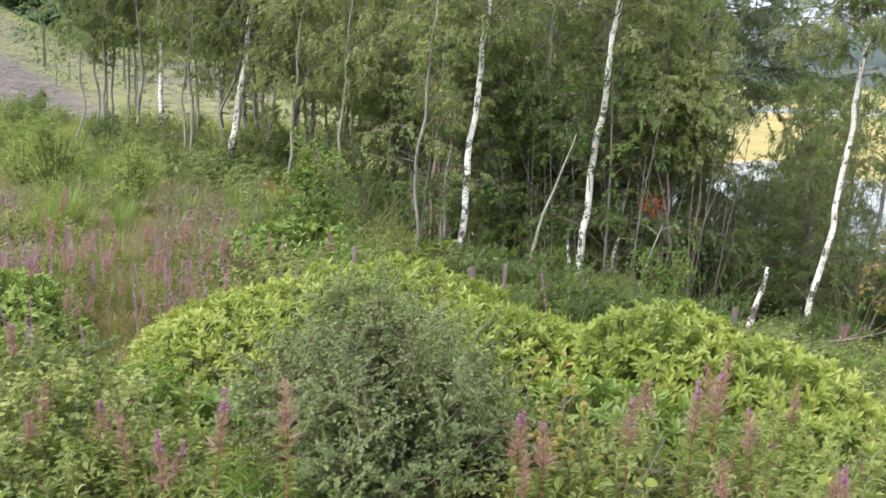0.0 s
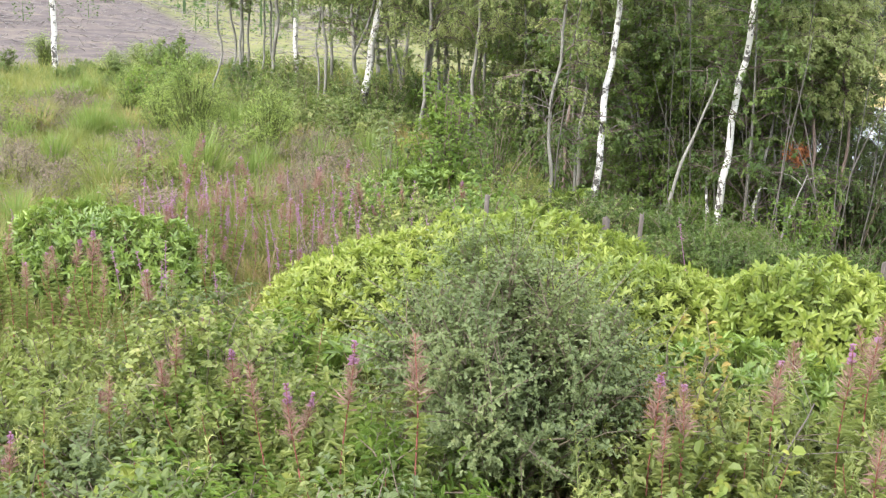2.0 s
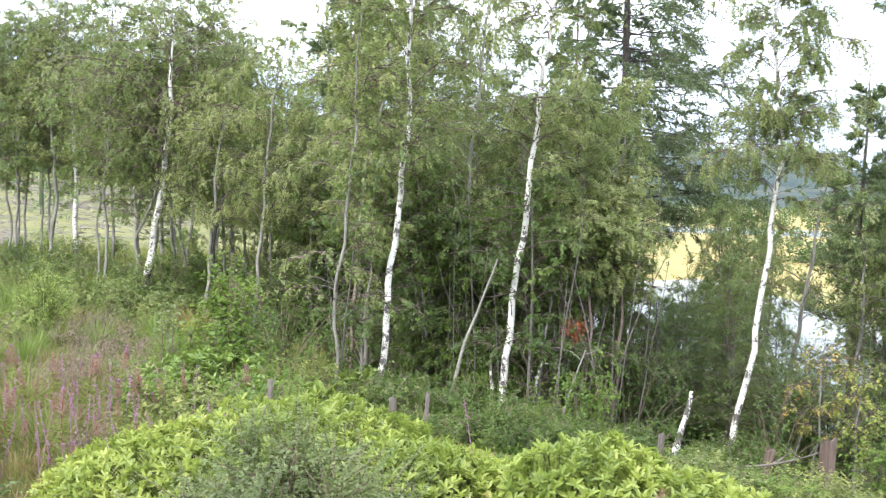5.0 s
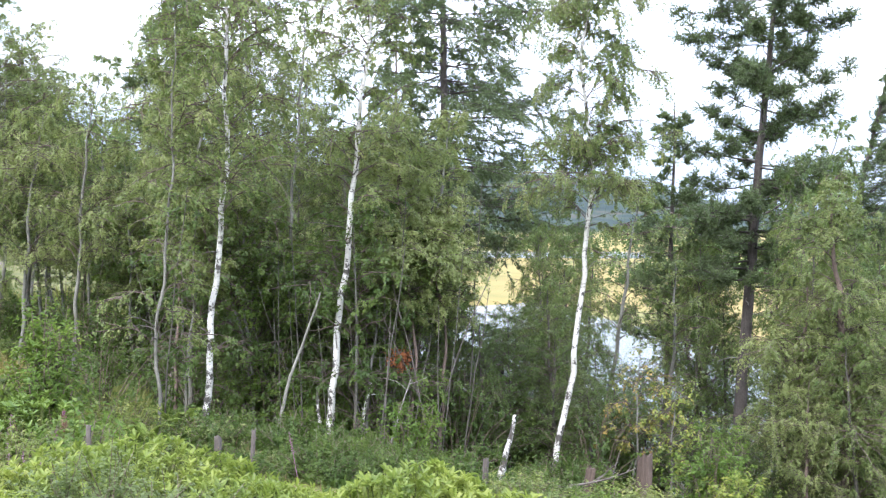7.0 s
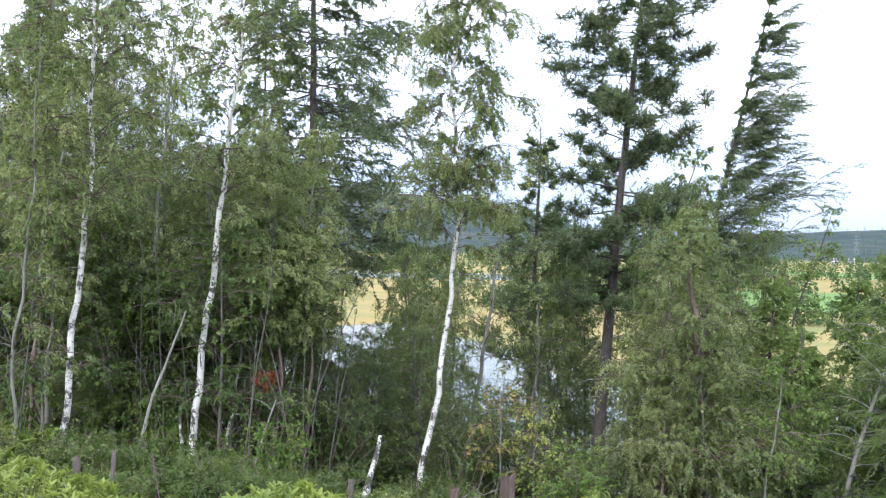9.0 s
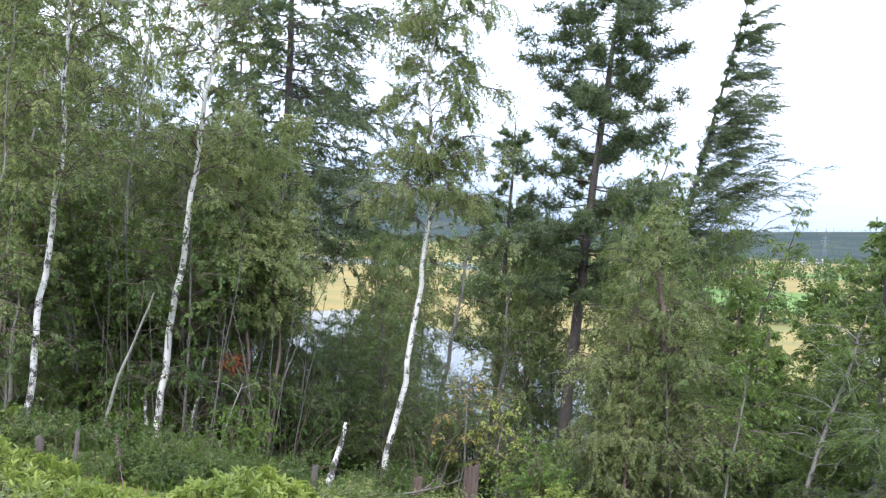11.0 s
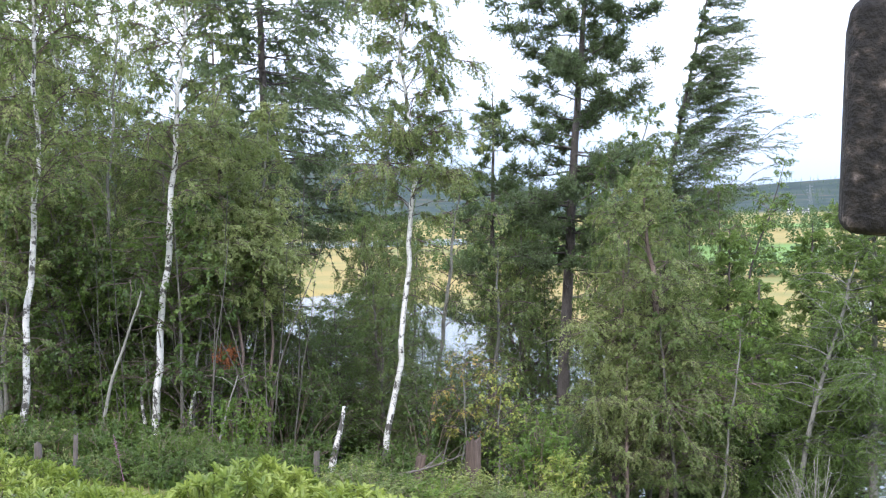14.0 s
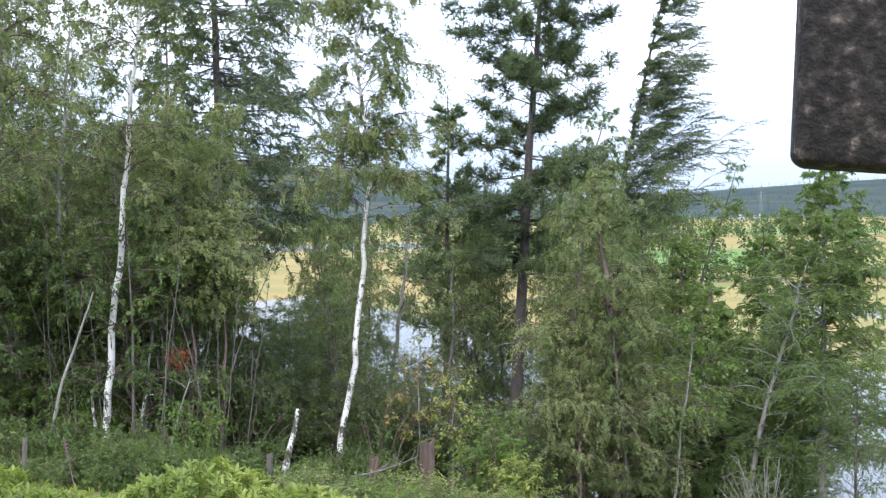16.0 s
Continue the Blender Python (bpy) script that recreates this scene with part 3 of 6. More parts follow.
def birch(place, h, bends=(), r0=0.06, crown=(0.3, 1.0), spread=1.2, branches=34, twigs=9, leaves=9, leaf=0.045, hang=0.55,
          mat=None, bark=None, seed=1, wind=0.05, label="", turn_deg=0.0, name="birch_tree", sides=8, category="tree", low=0.3, limbs_apart=False,
          form=None, rise=(25, 65), subs=5):
    """A birch: white stem, limbs that rise and droop, side branches, hanging twigs and small leaves. crown: the fractions of height that bear limbs; form: (share of the crown, limb length) pairs."""
    rng = np.random.default_rng(seed)
    root = new(name)
    pts = trunk_path(h, bends, seed=seed)
    z = np.linspace(0, 1, len(pts))
    rad = r0 * (1 - z) ** 0.65 + 0.003
    rad[0], rad[1] = r0 * 1.6, r0 * 1.12
    v, f = tubes(pts[None], rad[None], sides)
    ob_mesh("trunk", v, f, bark or M_BIRCH_BARK, root, smooth=True)
    starts = np.sort(rng.uniform(crown[0], crown[1], branches))
    rel = (starts - crown[0]) / max(crown[1] - crown[0], 1e-3)
    if form:
        length = spread * np.interp(rel, [q[0] for q in form], [q[1] for q in form]) * rng.uniform(0.55, 1.2, branches)
    else:
        length = spread * (low + (1 - low) * np.sin(np.clip(rel * 0.75 + 0.2, 0, 1) * np.pi) ** 0.8) * rng.uniform(0.6, 1.2, branches)
        length *= np.where(rel > 0.8, 0.75, 1)
    up = np.radians(rng.uniform(*rise, branches))
    droop = np.radians(rng.uniform(-40, 15, branches))
    lr = np.interp(starts, z, rad) * 0.30
    az = np.arange(branches) * 2.4 + rng.normal(size=branches) * 0.35
    paths, pr = limbs(rng, pts, starts, length, up, droop, lr, wind=wind, azim=az)
    sub, owner = side_shoots(rng, paths, length, subs, 0.2, 0.48, hang * 0.3, wind)
    shoots = np.concatenate([sub, paths[:, 3:]])
    sl = np.concatenate([length[owner], length])
    s, d, who = along(rng, shoots, max(2, int(twigs * 0.42)), 0.15)
    tl = rng.uniform(0.4, 1.0, len(s)) * np.clip(sl[who], 0.35, 1.1) * (0.20 + 0.26 * hang)
    tw = twig_curves(rng, s, d, tl, hang, 4, wind, 0.5)
    tz = tw if limbs_apart else tw[::3]
    tv = tubes(tz[:, [0, 1, 3]], np.array([0.0035, 0.0028, 0.0012])[None].repeat(len(tz), 0), 3)
    sv = tubes(sub, np.array([0.007, 0.0055, 0.004, 0.002])[None].repeat(len(sub), 0), 3)
    if limbs_apart:
        each_tube("branch", paths, pr, 5, M_TWIG, root)
        v, f = merged([sv, tv])
    else:
        v, f = merged([tubes(paths, pr, 5), sv, tv])
    ob_mesh("twig_mass", v, f, M_TWIG, root, "thin dark purplish twigs", smooth=True)
    if limbs_apart:
        ds = rng.uniform(0.12, crown[0] + 0.08, 7)
        dp, dr = limbs(rng, pts, ds, rng.uniform(0.15, 0.6, 7), np.radians(rng.uniform(5, 50, 7)), np.radians(rng.uniform(-30, 40, 7)), np.full(7, 0.007), 7)
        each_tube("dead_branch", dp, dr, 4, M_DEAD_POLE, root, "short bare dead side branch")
    p, d, who = along(rng, tw, int(leaves * (1.5 if limbs_apart else 1.1)), 0.05)
    n = len(p)
    nm = unit(0.5 * randdir(rng, n) + 0.6 * unit(p - s[who] + np.array([0, 0, 0.05])) + np.array([0, 0, 0.6]))
    ax = d * 0.5 + randdir(rng, n) * 0.75 + np.array([0, 0, -0.35])
    ax = unit(ax - 0.7 * (ax * nm).sum(1, keepdims=True) * nm)
    size = leaf * (0.66 if limbs_apart else 0.72) * rng.uniform(0.65, 1.3, n)
    v, f = blades(p + randdir(rng, n) * 0.02, ax, nm, size, size * 0.85, lobes=None)
    ob_mesh("foliage", v, f, mat or M_BIRCH_LEAF, root, "small green leaves on hanging twigs")
    root.matrix_basis = pose(place[0], place[1], on_land(*place), 0, 0, turn_deg)
    tagged(root, label or "birch tree with a white dark-marked stem in the wood", category)
    return root


def facing(x, y):
    """Turn that lays a stem's sideways axis across the line of sight from the path's standpoint."""
    return -math.degrees(math.atan2(x, y))


def needle_tree(place, h, bends=(), r0=0.15, bare=0.4, form=((0, 1.0), (1, 0.2)), spread=1.5, whorl=0.26, per_whorl=4, rise=(0, 25), tip=15, clothed=0.3, shoots=5, sprays=8, clump=0.0, pads=3,
                spray=0.3, dome=0.5, hang=0.0, needles=24, needle=0.05, thick=0.24, mat=None, bark=None, wind=0.0, miss=0.15, dead=8, seed=1, label="", turn_deg=0.0, name="conifer_tree"):
    """A conifer with whorls of limbs; sprays of needles clothe the outer part of each limb. dome: how far sprays rise into rounded pads; hang: how far they droop."""
    rng = np.random.default_rng(seed)
    root = new(name)
    pts = trunk_path(h, bends, k=26, kink=0.01, seed=seed)
    z = np.linspace(0, 1, len(pts))
    rad = r0 * (1 - z) ** 0.9 + 0.008
    rad[0] = r0 * 1.35
    v, f = tubes(pts[None], rad[None], 10)
    ob_mesh("trunk", v, f, bark or M_PINE_BARK, root, smooth=True)
    tiers = np.arange(bare * h, h * 0.985, whorl)
    starts, az = [], []
    for i, q in enumerate(tiers):
        turn = rng.uniform(0, 6.28)
        for k in range(per_whorl):
            if rng.uniform() > miss:
                starts.append((q + rng.normal() * whorl * 0.25) / h)
                az.append(turn + k * 6.28 / per_whorl + rng.normal() * 0.25)
    starts, az = np.clip(np.array(starts), 0.02, 0.99), np.array(az)
    n = len(starts)
    rel = np.clip((starts - bare) / (1 - bare), 0, 1)
    length = spread * np.interp(rel, [q[0] for q in form], [q[1] for q in form]) * rng.uniform(0.55, 1.15, n)
    length = np.maximum(length * (1 + wind * 1.2 * np.cos(az)), 0.12)
    length = np.where(rng.uniform(0, 1, n) < 0.2, length * 0.5, length)
    rs = np.radians(rng.uniform(*rise, n))
    lr = np.maximum(np.interp(starts, z, rad) * 0.26, 0.006)
    paths, pr = limbs(rng, pts, starts, length, rs, rs + np.radians(tip), lr, 7, wind, az)
    each_tube("branch", paths, pr, 5, bark or M_PINE_BARK, root)
    ds = rng.uniform(0.15, min(bare + 0.2, 0.9), dead)
    dp, dr = limbs(rng, pts, ds, rng.uniform(0.3, 0.9, dead) * spread * 0.7, np.radians(rng.uniform(-15, 20, dead)), np.radians(rng.uniform(-25, 15, dead)), np.full(dead, 0.011), 7)
    each_tube("dead_branch", dp, dr, 4, M_DEAD, root, "bare grey dead side branch")
    sub, owner = side_shoots(rng, paths, length, shoots, clothed, 0.42, hang * 0.4, wind * 0.6, dome * 0.5)
    carriers = np.concatenate([sub, paths[:, 3:]])
    reach = np.concatenate([length[owner], length])
    if clump:
        # rounded pads: sprays radiate from a few centres on each limb
        s, d, who = along(rng, paths, pads, clothed, True)
        s, d, who = (np.repeat(q, sprays, 0) for q in (s + rng.normal(size=s.shape) * 0.06, d, who))
        reach, sub = length, sub[:1]
    else:
        s, d, who = along(rng, carriers, sprays, 0.12)
    m = len(s)
    side = unit(np.cross(d, np.array([0, 0, 1.0])) + 1e-6) * rng.choice([-1.0, 1.0], m)[:, None] * rng.uniform(0.2, 1.2, m)[:, None]
    lift = np.abs(rng.normal(size=m)) * dome - rng.uniform(0, 1, m) * hang
    sd = d * 0.7 + side + lift[:, None] * np.array([[0, 0, 1.0]]) + np.array([wind * 0.8, 0, 0])
    tl = spray * rng.uniform(0.5, 1.15, m) * np.clip(reach[who] / spread * 1.4, 0.4, 1.1)
    if clump:
        sd = unit(randdir(rng, m) * np.array([1.0, 1.0, 0.75]) + np.array([0, 0, 0.30]) + d * 0.25)
        tl = clump * rng.uniform(0.6, 1.15, m) * np.clip(length[who] / spread * 1.5, 0.55, 1.1)
    tw = twig_curves(rng, s, sd, tl, 0.06 + hang * 0.35, 4, wind * 0.4, 0.2)
    v, f = merged([tubes(tw[::2, [0, 1, 3]], np.array([0.005, 0.004, 0.002])[None].repeat(len(tw[::2]), 0), 3), tubes(sub, np.array([0.008, 0.006, 0.005, 0.003])[None].repeat(len(sub), 0), 3)])
    ob_mesh("twig_mass", v, f, bark or M_PINE_BARK, root, smooth=True)
    p, d, who = along(rng, tw, needles, 0.0)
    m = len(p)
    ax = unit(d * 0.8 + randdir(rng, m) * 0.75 + np.array([0, 0, 0.15]))
    nm = randdir(rng, m) + np.array([0, 0, 0.7])
    ln = needle * rng.uniform(0.7, 1.3, m)
    v, f = blades(p, ax, nm, ln, ln * thick, lobes=None, bend=0.1)
    ob_mesh("needles", v, f, mat or M_NEEDLE, root, "dense short needles on spreading sprays")
    root.matrix_basis = pose(place[0], place[1], on_land(*place), 0, 0, turn_deg)
    tagged(root, label or "tall conifer with a bare lower stem on the bank", "tree")
    return root


def stem(place, h, lean, r0, mat, label, seed=0, name="bare_stem", category="sapling", turn_deg=0.0, twiggy=5, down=0.0, reach=(0.2, 0.6)):
    """A thin leafless pole, with a few side twigs."""
    rng = np.random.default_rng(seed + 900)
    pts = trunk_path(h, [(h * 0.5, lean * 0.4), (h, lean)], k=12, kink=0.012, seed=seed)
    v, f = tubes(pts[None], (r0 * np.linspace(1.15, 0.45, 12))[None], 6)
    root = ob_mesh(name, v, f, mat, smooth=True)
    if twiggy:
        p, r = limbs(rng, pts, rng.uniform(0.35, 1, twiggy), rng.uniform(*reach, twiggy), np.radians(rng.uniform(0, 50, twiggy)), np.radians(rng.uniform(-20, 40, twiggy)), np.full(twiggy, min(r0 * 0.3, 0.011)), 6)
        each_tube("twig", p, r, 4, mat, root)
    root.matrix_basis = pose(place[0], place[1], on_land(*place) - down, 0, 0, turn_deg)
    return tagged(root, label, category)


# ---- shrubs and herbs ----
def rhododendron(place, size, height, shoots, leaf=0.13, mat=None, seed=1, label="", depth=0.45, name="rhododendron_bush", tall=None, lobes=()):
    """A mound of shoots, each ending in a whorl of long leathery leaves. size: (x, y) half widths; lobes: (dx, dy, radius, height) bumps on it."""
    rng = np.random.default_rng(seed)
    root = new(name)
    n = shoots
    up, th = rng.uniform(0.03, 1, n), rng.uniform(0, 2 * np.pi, n)
    q = np.sqrt(1 - up ** 2)[:, None] * np.stack([np.cos(th), np.sin(th)], -1)
    x, y = q[:, 0] * size[0], q[:, 1] * size[1]
    top = height * up ** 0.8 * (0.86 + 0.14 * wobble(x, y, 3.1, seed))
    for dx, dy, r, hh in lobes:
        top = top + hh * np.exp(-((x - dx) ** 2 + (y - dy) ** 2) / r ** 2)
    layer = rng.uniform(0, 1, n) ** 1.8 * depth
    base = np.array([land(place[0] + a, place[1] + b) for a, b in zip(x, y)]) - on_land(*place)
    zz = np.maximum(top - layer, 0.05) + base
    tips = np.stack([x, y, zz], -1)
    outw = unit(np.stack([q[:, 0] / size[0], q[:, 1] / size[1], (up + 0.35) / height], -1) + rng.normal(size=(n, 3)) * 0.25)
    foot = np.stack([x * 0.55, y * 0.55, base * 0.55 + 0.0 * x - 0.05], -1)
    k = np.linspace(0, 1, 5)[None, :, None]
    path = foot[:, None] * (1 - k) + tips[:, None] * k + (k * (1 - k)) * np.array([0, 0, 0.25])
    v, f = tubes(path[::2], np.linspace(0.010, 0.004, 5)[None].repeat(n, 0)[::2], 3)
    ob_mesh("stem_mass", v, f, M_GREEN_STEM, root, "crooked green-brown stems under the leaves", smooth=True)
    per = 10
    who = np.repeat(np.arange(n), per)
    th = np.tile(np.arange(per) / per * 2 * np.pi, n) + rng.uniform(0, 6, n)[who] + rng.normal(size=n * per) * 0.2
    a = unit(np.cross(outw, np.array([0.3, 1.0, 0.1])))
    b = np.cross(outw, a)
    lift = rng.uniform(0.2, 1.7, n * per)
    ax = unit(a[who] * np.cos(th)[:, None] + b[who] * np.sin(th)[:, None] + outw[who] * lift[:, None])
    ln = leaf * rng.uniform(0.65, 1.2, n * per)
    v, f = blades(tips[who] + outw[who] * rng.uniform(-0.03, 0.02, n * per)[:, None], ax, outw[who] + 0.25 * randdir(rng, n * per), ln, ln * 0.31, bend=0.14, fold=0.05)
    ob_mesh("foliage", v, f, mat or M_RHODO, root, "long glossy leaves in whorls", smooth=True)
    root.matrix_basis = pose(place[0], place[1], on_land(*place))
    tagged(root, label, "bush")
    return root


def shrub(place, radius, height, stems, twigs, leaves, leaf, mat, seed=1, label="", name="shrub", aspect=0.62, stem_mat=None, skirt=0.15, category="bush", lobes=False, upright=0.6, fill=1.0):
    """A many-stemmed bush: stems fan out from the foot to an uneven dome, twigs and leaves fill it."""
    rng = np.random.default_rng(seed)
    root = new(name)
    az = rng.uniform(0, 2 * np.pi, stems)
    rr = np.sqrt(rng.uniform(0, 1, stems))
    tip = np.stack([radius * rr * np.cos(az), radius * rr * np.sin(az), height * (skirt + (1 - skirt) * np.sqrt(np.clip(1 - rr ** 2.2, 0, 1))) * rng.uniform(0.8, 1.06, stems)], -1)
    k = np.linspace(0, 1, 7)[None, :, None]
    foot = tip * np.array([0.15, 0.15, 0.0]) + np.array([0, 0, -0.06])
    knee = tip * np.array([0.5, 0.5, upright])
    path = foot[:, None] * (1 - k) ** 2 + 2 * knee[:, None] * k * (1 - k) + tip[:, None] * k ** 2
    path = path + rng.normal(size=path.shape) * 0.015 * height * k
    sv = tubes(path[:, ::2], (np.linspace(1, 0.3, 4) * 0.011 * height ** 0.5)[None].repeat(stems, 0), 4)
    s, d, who = along(rng, path, twigs, 1 - fill * 0.8)
    tw = twig_curves(rng, s, d + np.array([0, 0, 0.3]), rng.uniform(0.5, 1.2, len(s)) * 0.28 * height ** 0.5, 0.05, 4)
    tz = tw[::3]
    tv = tubes(tz[:, [0, 1, 3]], np.array([0.004, 0.003, 0.0015])[None].repeat(len(tz), 0), 3)
    v, f = merged([sv, tv])
    ob_mesh("stem_mass", v, f, stem_mat or M_SHRUB_STEM, root, smooth=True)
    p, d, who = along(rng, tw, leaves, 0.05)
    n = len(p)
    nm = unit(randdir(rng, n) * 0.5 + 0.6 * unit(p - np.array([0, 0, height * 0.35])) + np.array([0, 0, 0.55]))
    ax = d * 0.6 + randdir(rng, n) * 0.8
    ax = unit(ax - 0.7 * (ax * nm).sum(1, keepdims=True) * nm)
    ln = leaf * rng.uniform(0.65, 1.3, n)
    v, f = blades(p, ax, nm, ln, ln * aspect, lobes=lobes)
    ob_mesh("foliage", v, f, mat, root)
    root.matrix_basis = pose(place[0], place[1], on_land(*place))
    tagged(root, label, category)
    return root


def bracken(place, fronds, length, mat, seed, label):
    """Fern fronds that arch from one foot, each with tapering side leaflets set with small lobes."""
    rng = np.random.default_rng(seed)
    root = new("bracken")
    az = np.arange(fronds) * 2.4 + rng.normal(size=fronds) * 0.3
    out = np.stack([np.cos(az), np.sin(az), np.zeros(fronds)], -1)
    ln = length * rng.uniform(0.7, 1.15, fronds)
    t = np.linspace(0, 1, 8)
    up = np.sin(t * 1.75) * 0.85
    path = out[:, None] * (ln[:, None] * (0.15 * t + 0.55 * t ** 2)[None])[:, :, None] + np.array([0, 0, 1.0]) * (ln[:, None] * up[None])[:, :, None] - np.array([0, 0, 0.03])
    for p in path:
        v, f = tubes(p[None], np.linspace(0.005, 0.0015, 8)[None], 4)
        ob_mesh("stalk", v, f, M_GREEN_STEM, root, smooth=True)
    for i in range(fronds):
        q = np.repeat(np.linspace(0.28, 0.98, 22), 2)
        side = np.tile([1.0, -1.0], 22)[:, None]
        x = q * 7
        k = np.minimum(x.astype(int), 6)
        p = path[i, k] * (1 - (x - k))[:, None] + path[i, k + 1] * (x - k)[:, None]
        d = unit(path[i, k + 1] - path[i, k])
        flat = unit(np.cross(d, np.array([0, 0, 1.0])))
        wide = ln[i] * 0.26 * (1.05 - q)
        m = 9
        u = np.tile(np.linspace(0.1, 1, m), len(q))
        w = np.repeat(np.arange(len(q)), m)
        tip = unit(flat * side + d * 0.45)
        pos = p[w] + tip[w] * (wide[w] * u)[:, None]
        lobe = wide[w] * (0.36 - 0.24 * u) + 0.006
        v, f = blades(np.concatenate([pos, pos]), np.concatenate([d[w], -d[w]]) + 0.4 * np.concatenate([tip[w], tip[w]]), np.tile([0.0, 0, 1.0], (2 * len(pos), 1)) + 0.2 * randdir(rng, 2 * len(pos)), np.tile(lobe, 2), np.tile(lobe * 0.5, 2), lobes=None)
        ob_mesh("frond", v, f, mat, root)
    root.matrix_basis = pose(place[0], place[1], on_land(*place), 0, 0, rng.uniform(0, 360))
    tagged(root, label, "fern", "bracken at the wood's edge")
    return root


def willowherb(place, h, bloom, seed=1, label=""):
    """Tall stem with narrow leaves up it, a spike of purple flowers above red seed pods. bloom: share of the spike in flower."""
    rng = np.random.default_rng(seed)
    root = new("willowherb")
    pts = trunk_path(h, [(h, rng.uniform(-0.08, 0.08))], k=10, kink=0.015, seed=seed)
    v, f = tubes(pts[None], np.linspace(0.006, 0.002, 10)[None], 5)
    ob_mesh("stem", v, f, M_RED_STEM, root, "reddish upright stem", smooth=True)
    n = int((210 if bloom < 0 else 150) * h)
    t = rng.uniform(0.06, 0.8 if bloom >= 0 else 1.0, n)
    p = spine(pts, t)
    az = np.arange(n) * 2.4 + rng.normal(size=n) * 0.3
    ax = np.stack([np.cos(az), np.sin(az), rng.uniform(0.0, 0.9, n)], -1)
    ln = 0.085 * rng.uniform(0.6, 1.15, n) * (1.15 - 0.6 * t)
    v, f = blades(p, ax, np.tile([0.0, 0, 1.0], (n, 1)) + 0.2 * randdir(rng, n), ln, ln * 0.18, bend=0.15)
    ob_mesh("foliage", v, f, M_HERB, root, "narrow green leaves up the stem")
    root.matrix_basis = pose(place[0], place[1], on_land(*place), 0, 0, rng.uniform(0, 360))
    tagged(root, label or "tall rosebay willowherb with purple flowers and red seed pods", "wildflower", "willowherb in the scrub")
    if bloom < 0:
        return root
    lo = 0.72
    n = int(170 * (1 - bloom)) + 10
    t = rng.uniform(lo, 0.99 - 0.2 * bloom, n)
    p = spine(pts, t)
    az = rng.uniform(0, 6.28, n)
    ax = np.stack([np.cos(az) * 0.6, np.sin(az) * 0.6, rng.uniform(0.1, 1.0, n)], -1)
    ln = 0.064 * rng.uniform(0.6, 1.2, n) * (1.25 - 0.6 * (t - lo) / (1 - lo))
    v, f = blades(p, ax, randdir(rng, n), ln, ln * 0.085, lobes=False)
    ob_mesh("seed_head", v, f, M_SEEDHEAD, root, "slender reddish seed pods")
    if bloom > 0.05:
        n = int(110 * bloom) + 10
        t = rng.uniform(0.99 - 0.24 * bloom, 1.0, n)
        p = spine(pts, t)
        az = rng.uniform(0, 6.28, n)
        ax = np.stack([np.cos(az), np.sin(az), rng.uniform(-0.3, 0.7, n)], -1)
        ln = 0.034 * rng.uniform(0.6, 1.2, n) * (1.2 - 0.7 * (t - 0.75) / 0.25)
        v, f = blades(p, ax, randdir(rng, n) + np.array([0, 0, 0.5]), ln, ln * 0.75, lobes=False)
        ob_mesh("flower_spike", v, f, M_FLOWER, root, "pinkish-purple flower spike")
    return root


def tussock(place, radius, height, count, mat, seed, label):
    """A tuft of long narrow blades that rise from one foot and arch outwards."""
    rng = np.random.default_rng(seed)
    az, q = rng.uniform(0, 6.28, count), np.sqrt(rng.uniform(0, 1, count))
    foot = np.stack([np.cos(az) * q * radius * 0.4, np.sin(az) * q * radius * 0.4, np.full(count, -0.03)], -1)
    out = np.stack([np.cos(az), np.sin(az), np.zeros(count)], -1)
    ln = height * rng.uniform(0.45, 1.1, count)
    t = np.linspace(0, 1, 4)
    lean = (radius * q * rng.uniform(0.6, 1.5, count))[:, None]
    mid = foot[:, None] + out[:, None] * (lean * t[None] ** 1.7)[:, :, None] + np.array([0, 0, 1.0]) * (ln[:, None] * (t - 0.18 * t ** 3)[None])[:, :, None]
    side = unit(np.cross(out, np.array([0, 0, 1.0])) + 0.6 * randdir(rng, count))[:, None] * (np.array([0.0045, 0.004, 0.003, 0.0006]))[None, :, None]
    v = np.stack([mid - side, mid + side], 2).reshape(-1, 3)
    i = np.arange(count)[:, None] * 8 + np.arange(3)[None] * 2
    f = np.stack([i, i + 1, i + 3, i + 2], -1).reshape(-1, 4)
    root = ob_mesh("grass_tussock", v, f, mat)
    root.matrix_basis = pose(place[0], place[1], on_land(*place))
    return tagged(root, label, "grass", "tussocks on the heath")


def tufts(name, points, mat, label, category, blade, width, per, seed, splay=0.45, up=1.0, kind="stuff", lobes=False, arc=0.25):
    """Blades or sprigs that spring in tufts from the given places on the ground, all as one."""
    rng = np.random.default_rng(seed)
    pts = np.asarray(points, float)
    z = land(pts[:, 0], pts[:, 1])
    who = np.repeat(np.arange(len(pts)), per)
    n = len(who)
    p = np.stack([pts[who, 0], pts[who, 1], z[who] - 0.02], -1)
    p[:, :2] += rng.normal(size=(n, 2)) * blade * 0.22
    ax = unit(np.stack([rng.normal(size=n) * splay, rng.normal(size=n) * splay, np.full(n, up)], -1))
    ln = blade * rng.uniform(0.45, 1.15, n)
    v, f = blades(p, ax, randdir(rng, n), ln, np.full(n, width) * rng.uniform(0.7, 1.3, n), bend=arc, fold=0.02, lobes=lobes)
    ob = ob_mesh(name, v, f, mat)
    return tagged(ob, label, category, kind=kind)


# ---- the wood's edge: the stems that stand out ----
def rooted(place, z0, bends):
    """Bends given above the height z0, carried down to the ground at that place."""
    lift = z0 - on_land(*place)
    return [(max(lift, 0.02), 0.0)] + [(h + lift, s) for h, s in bends], lift


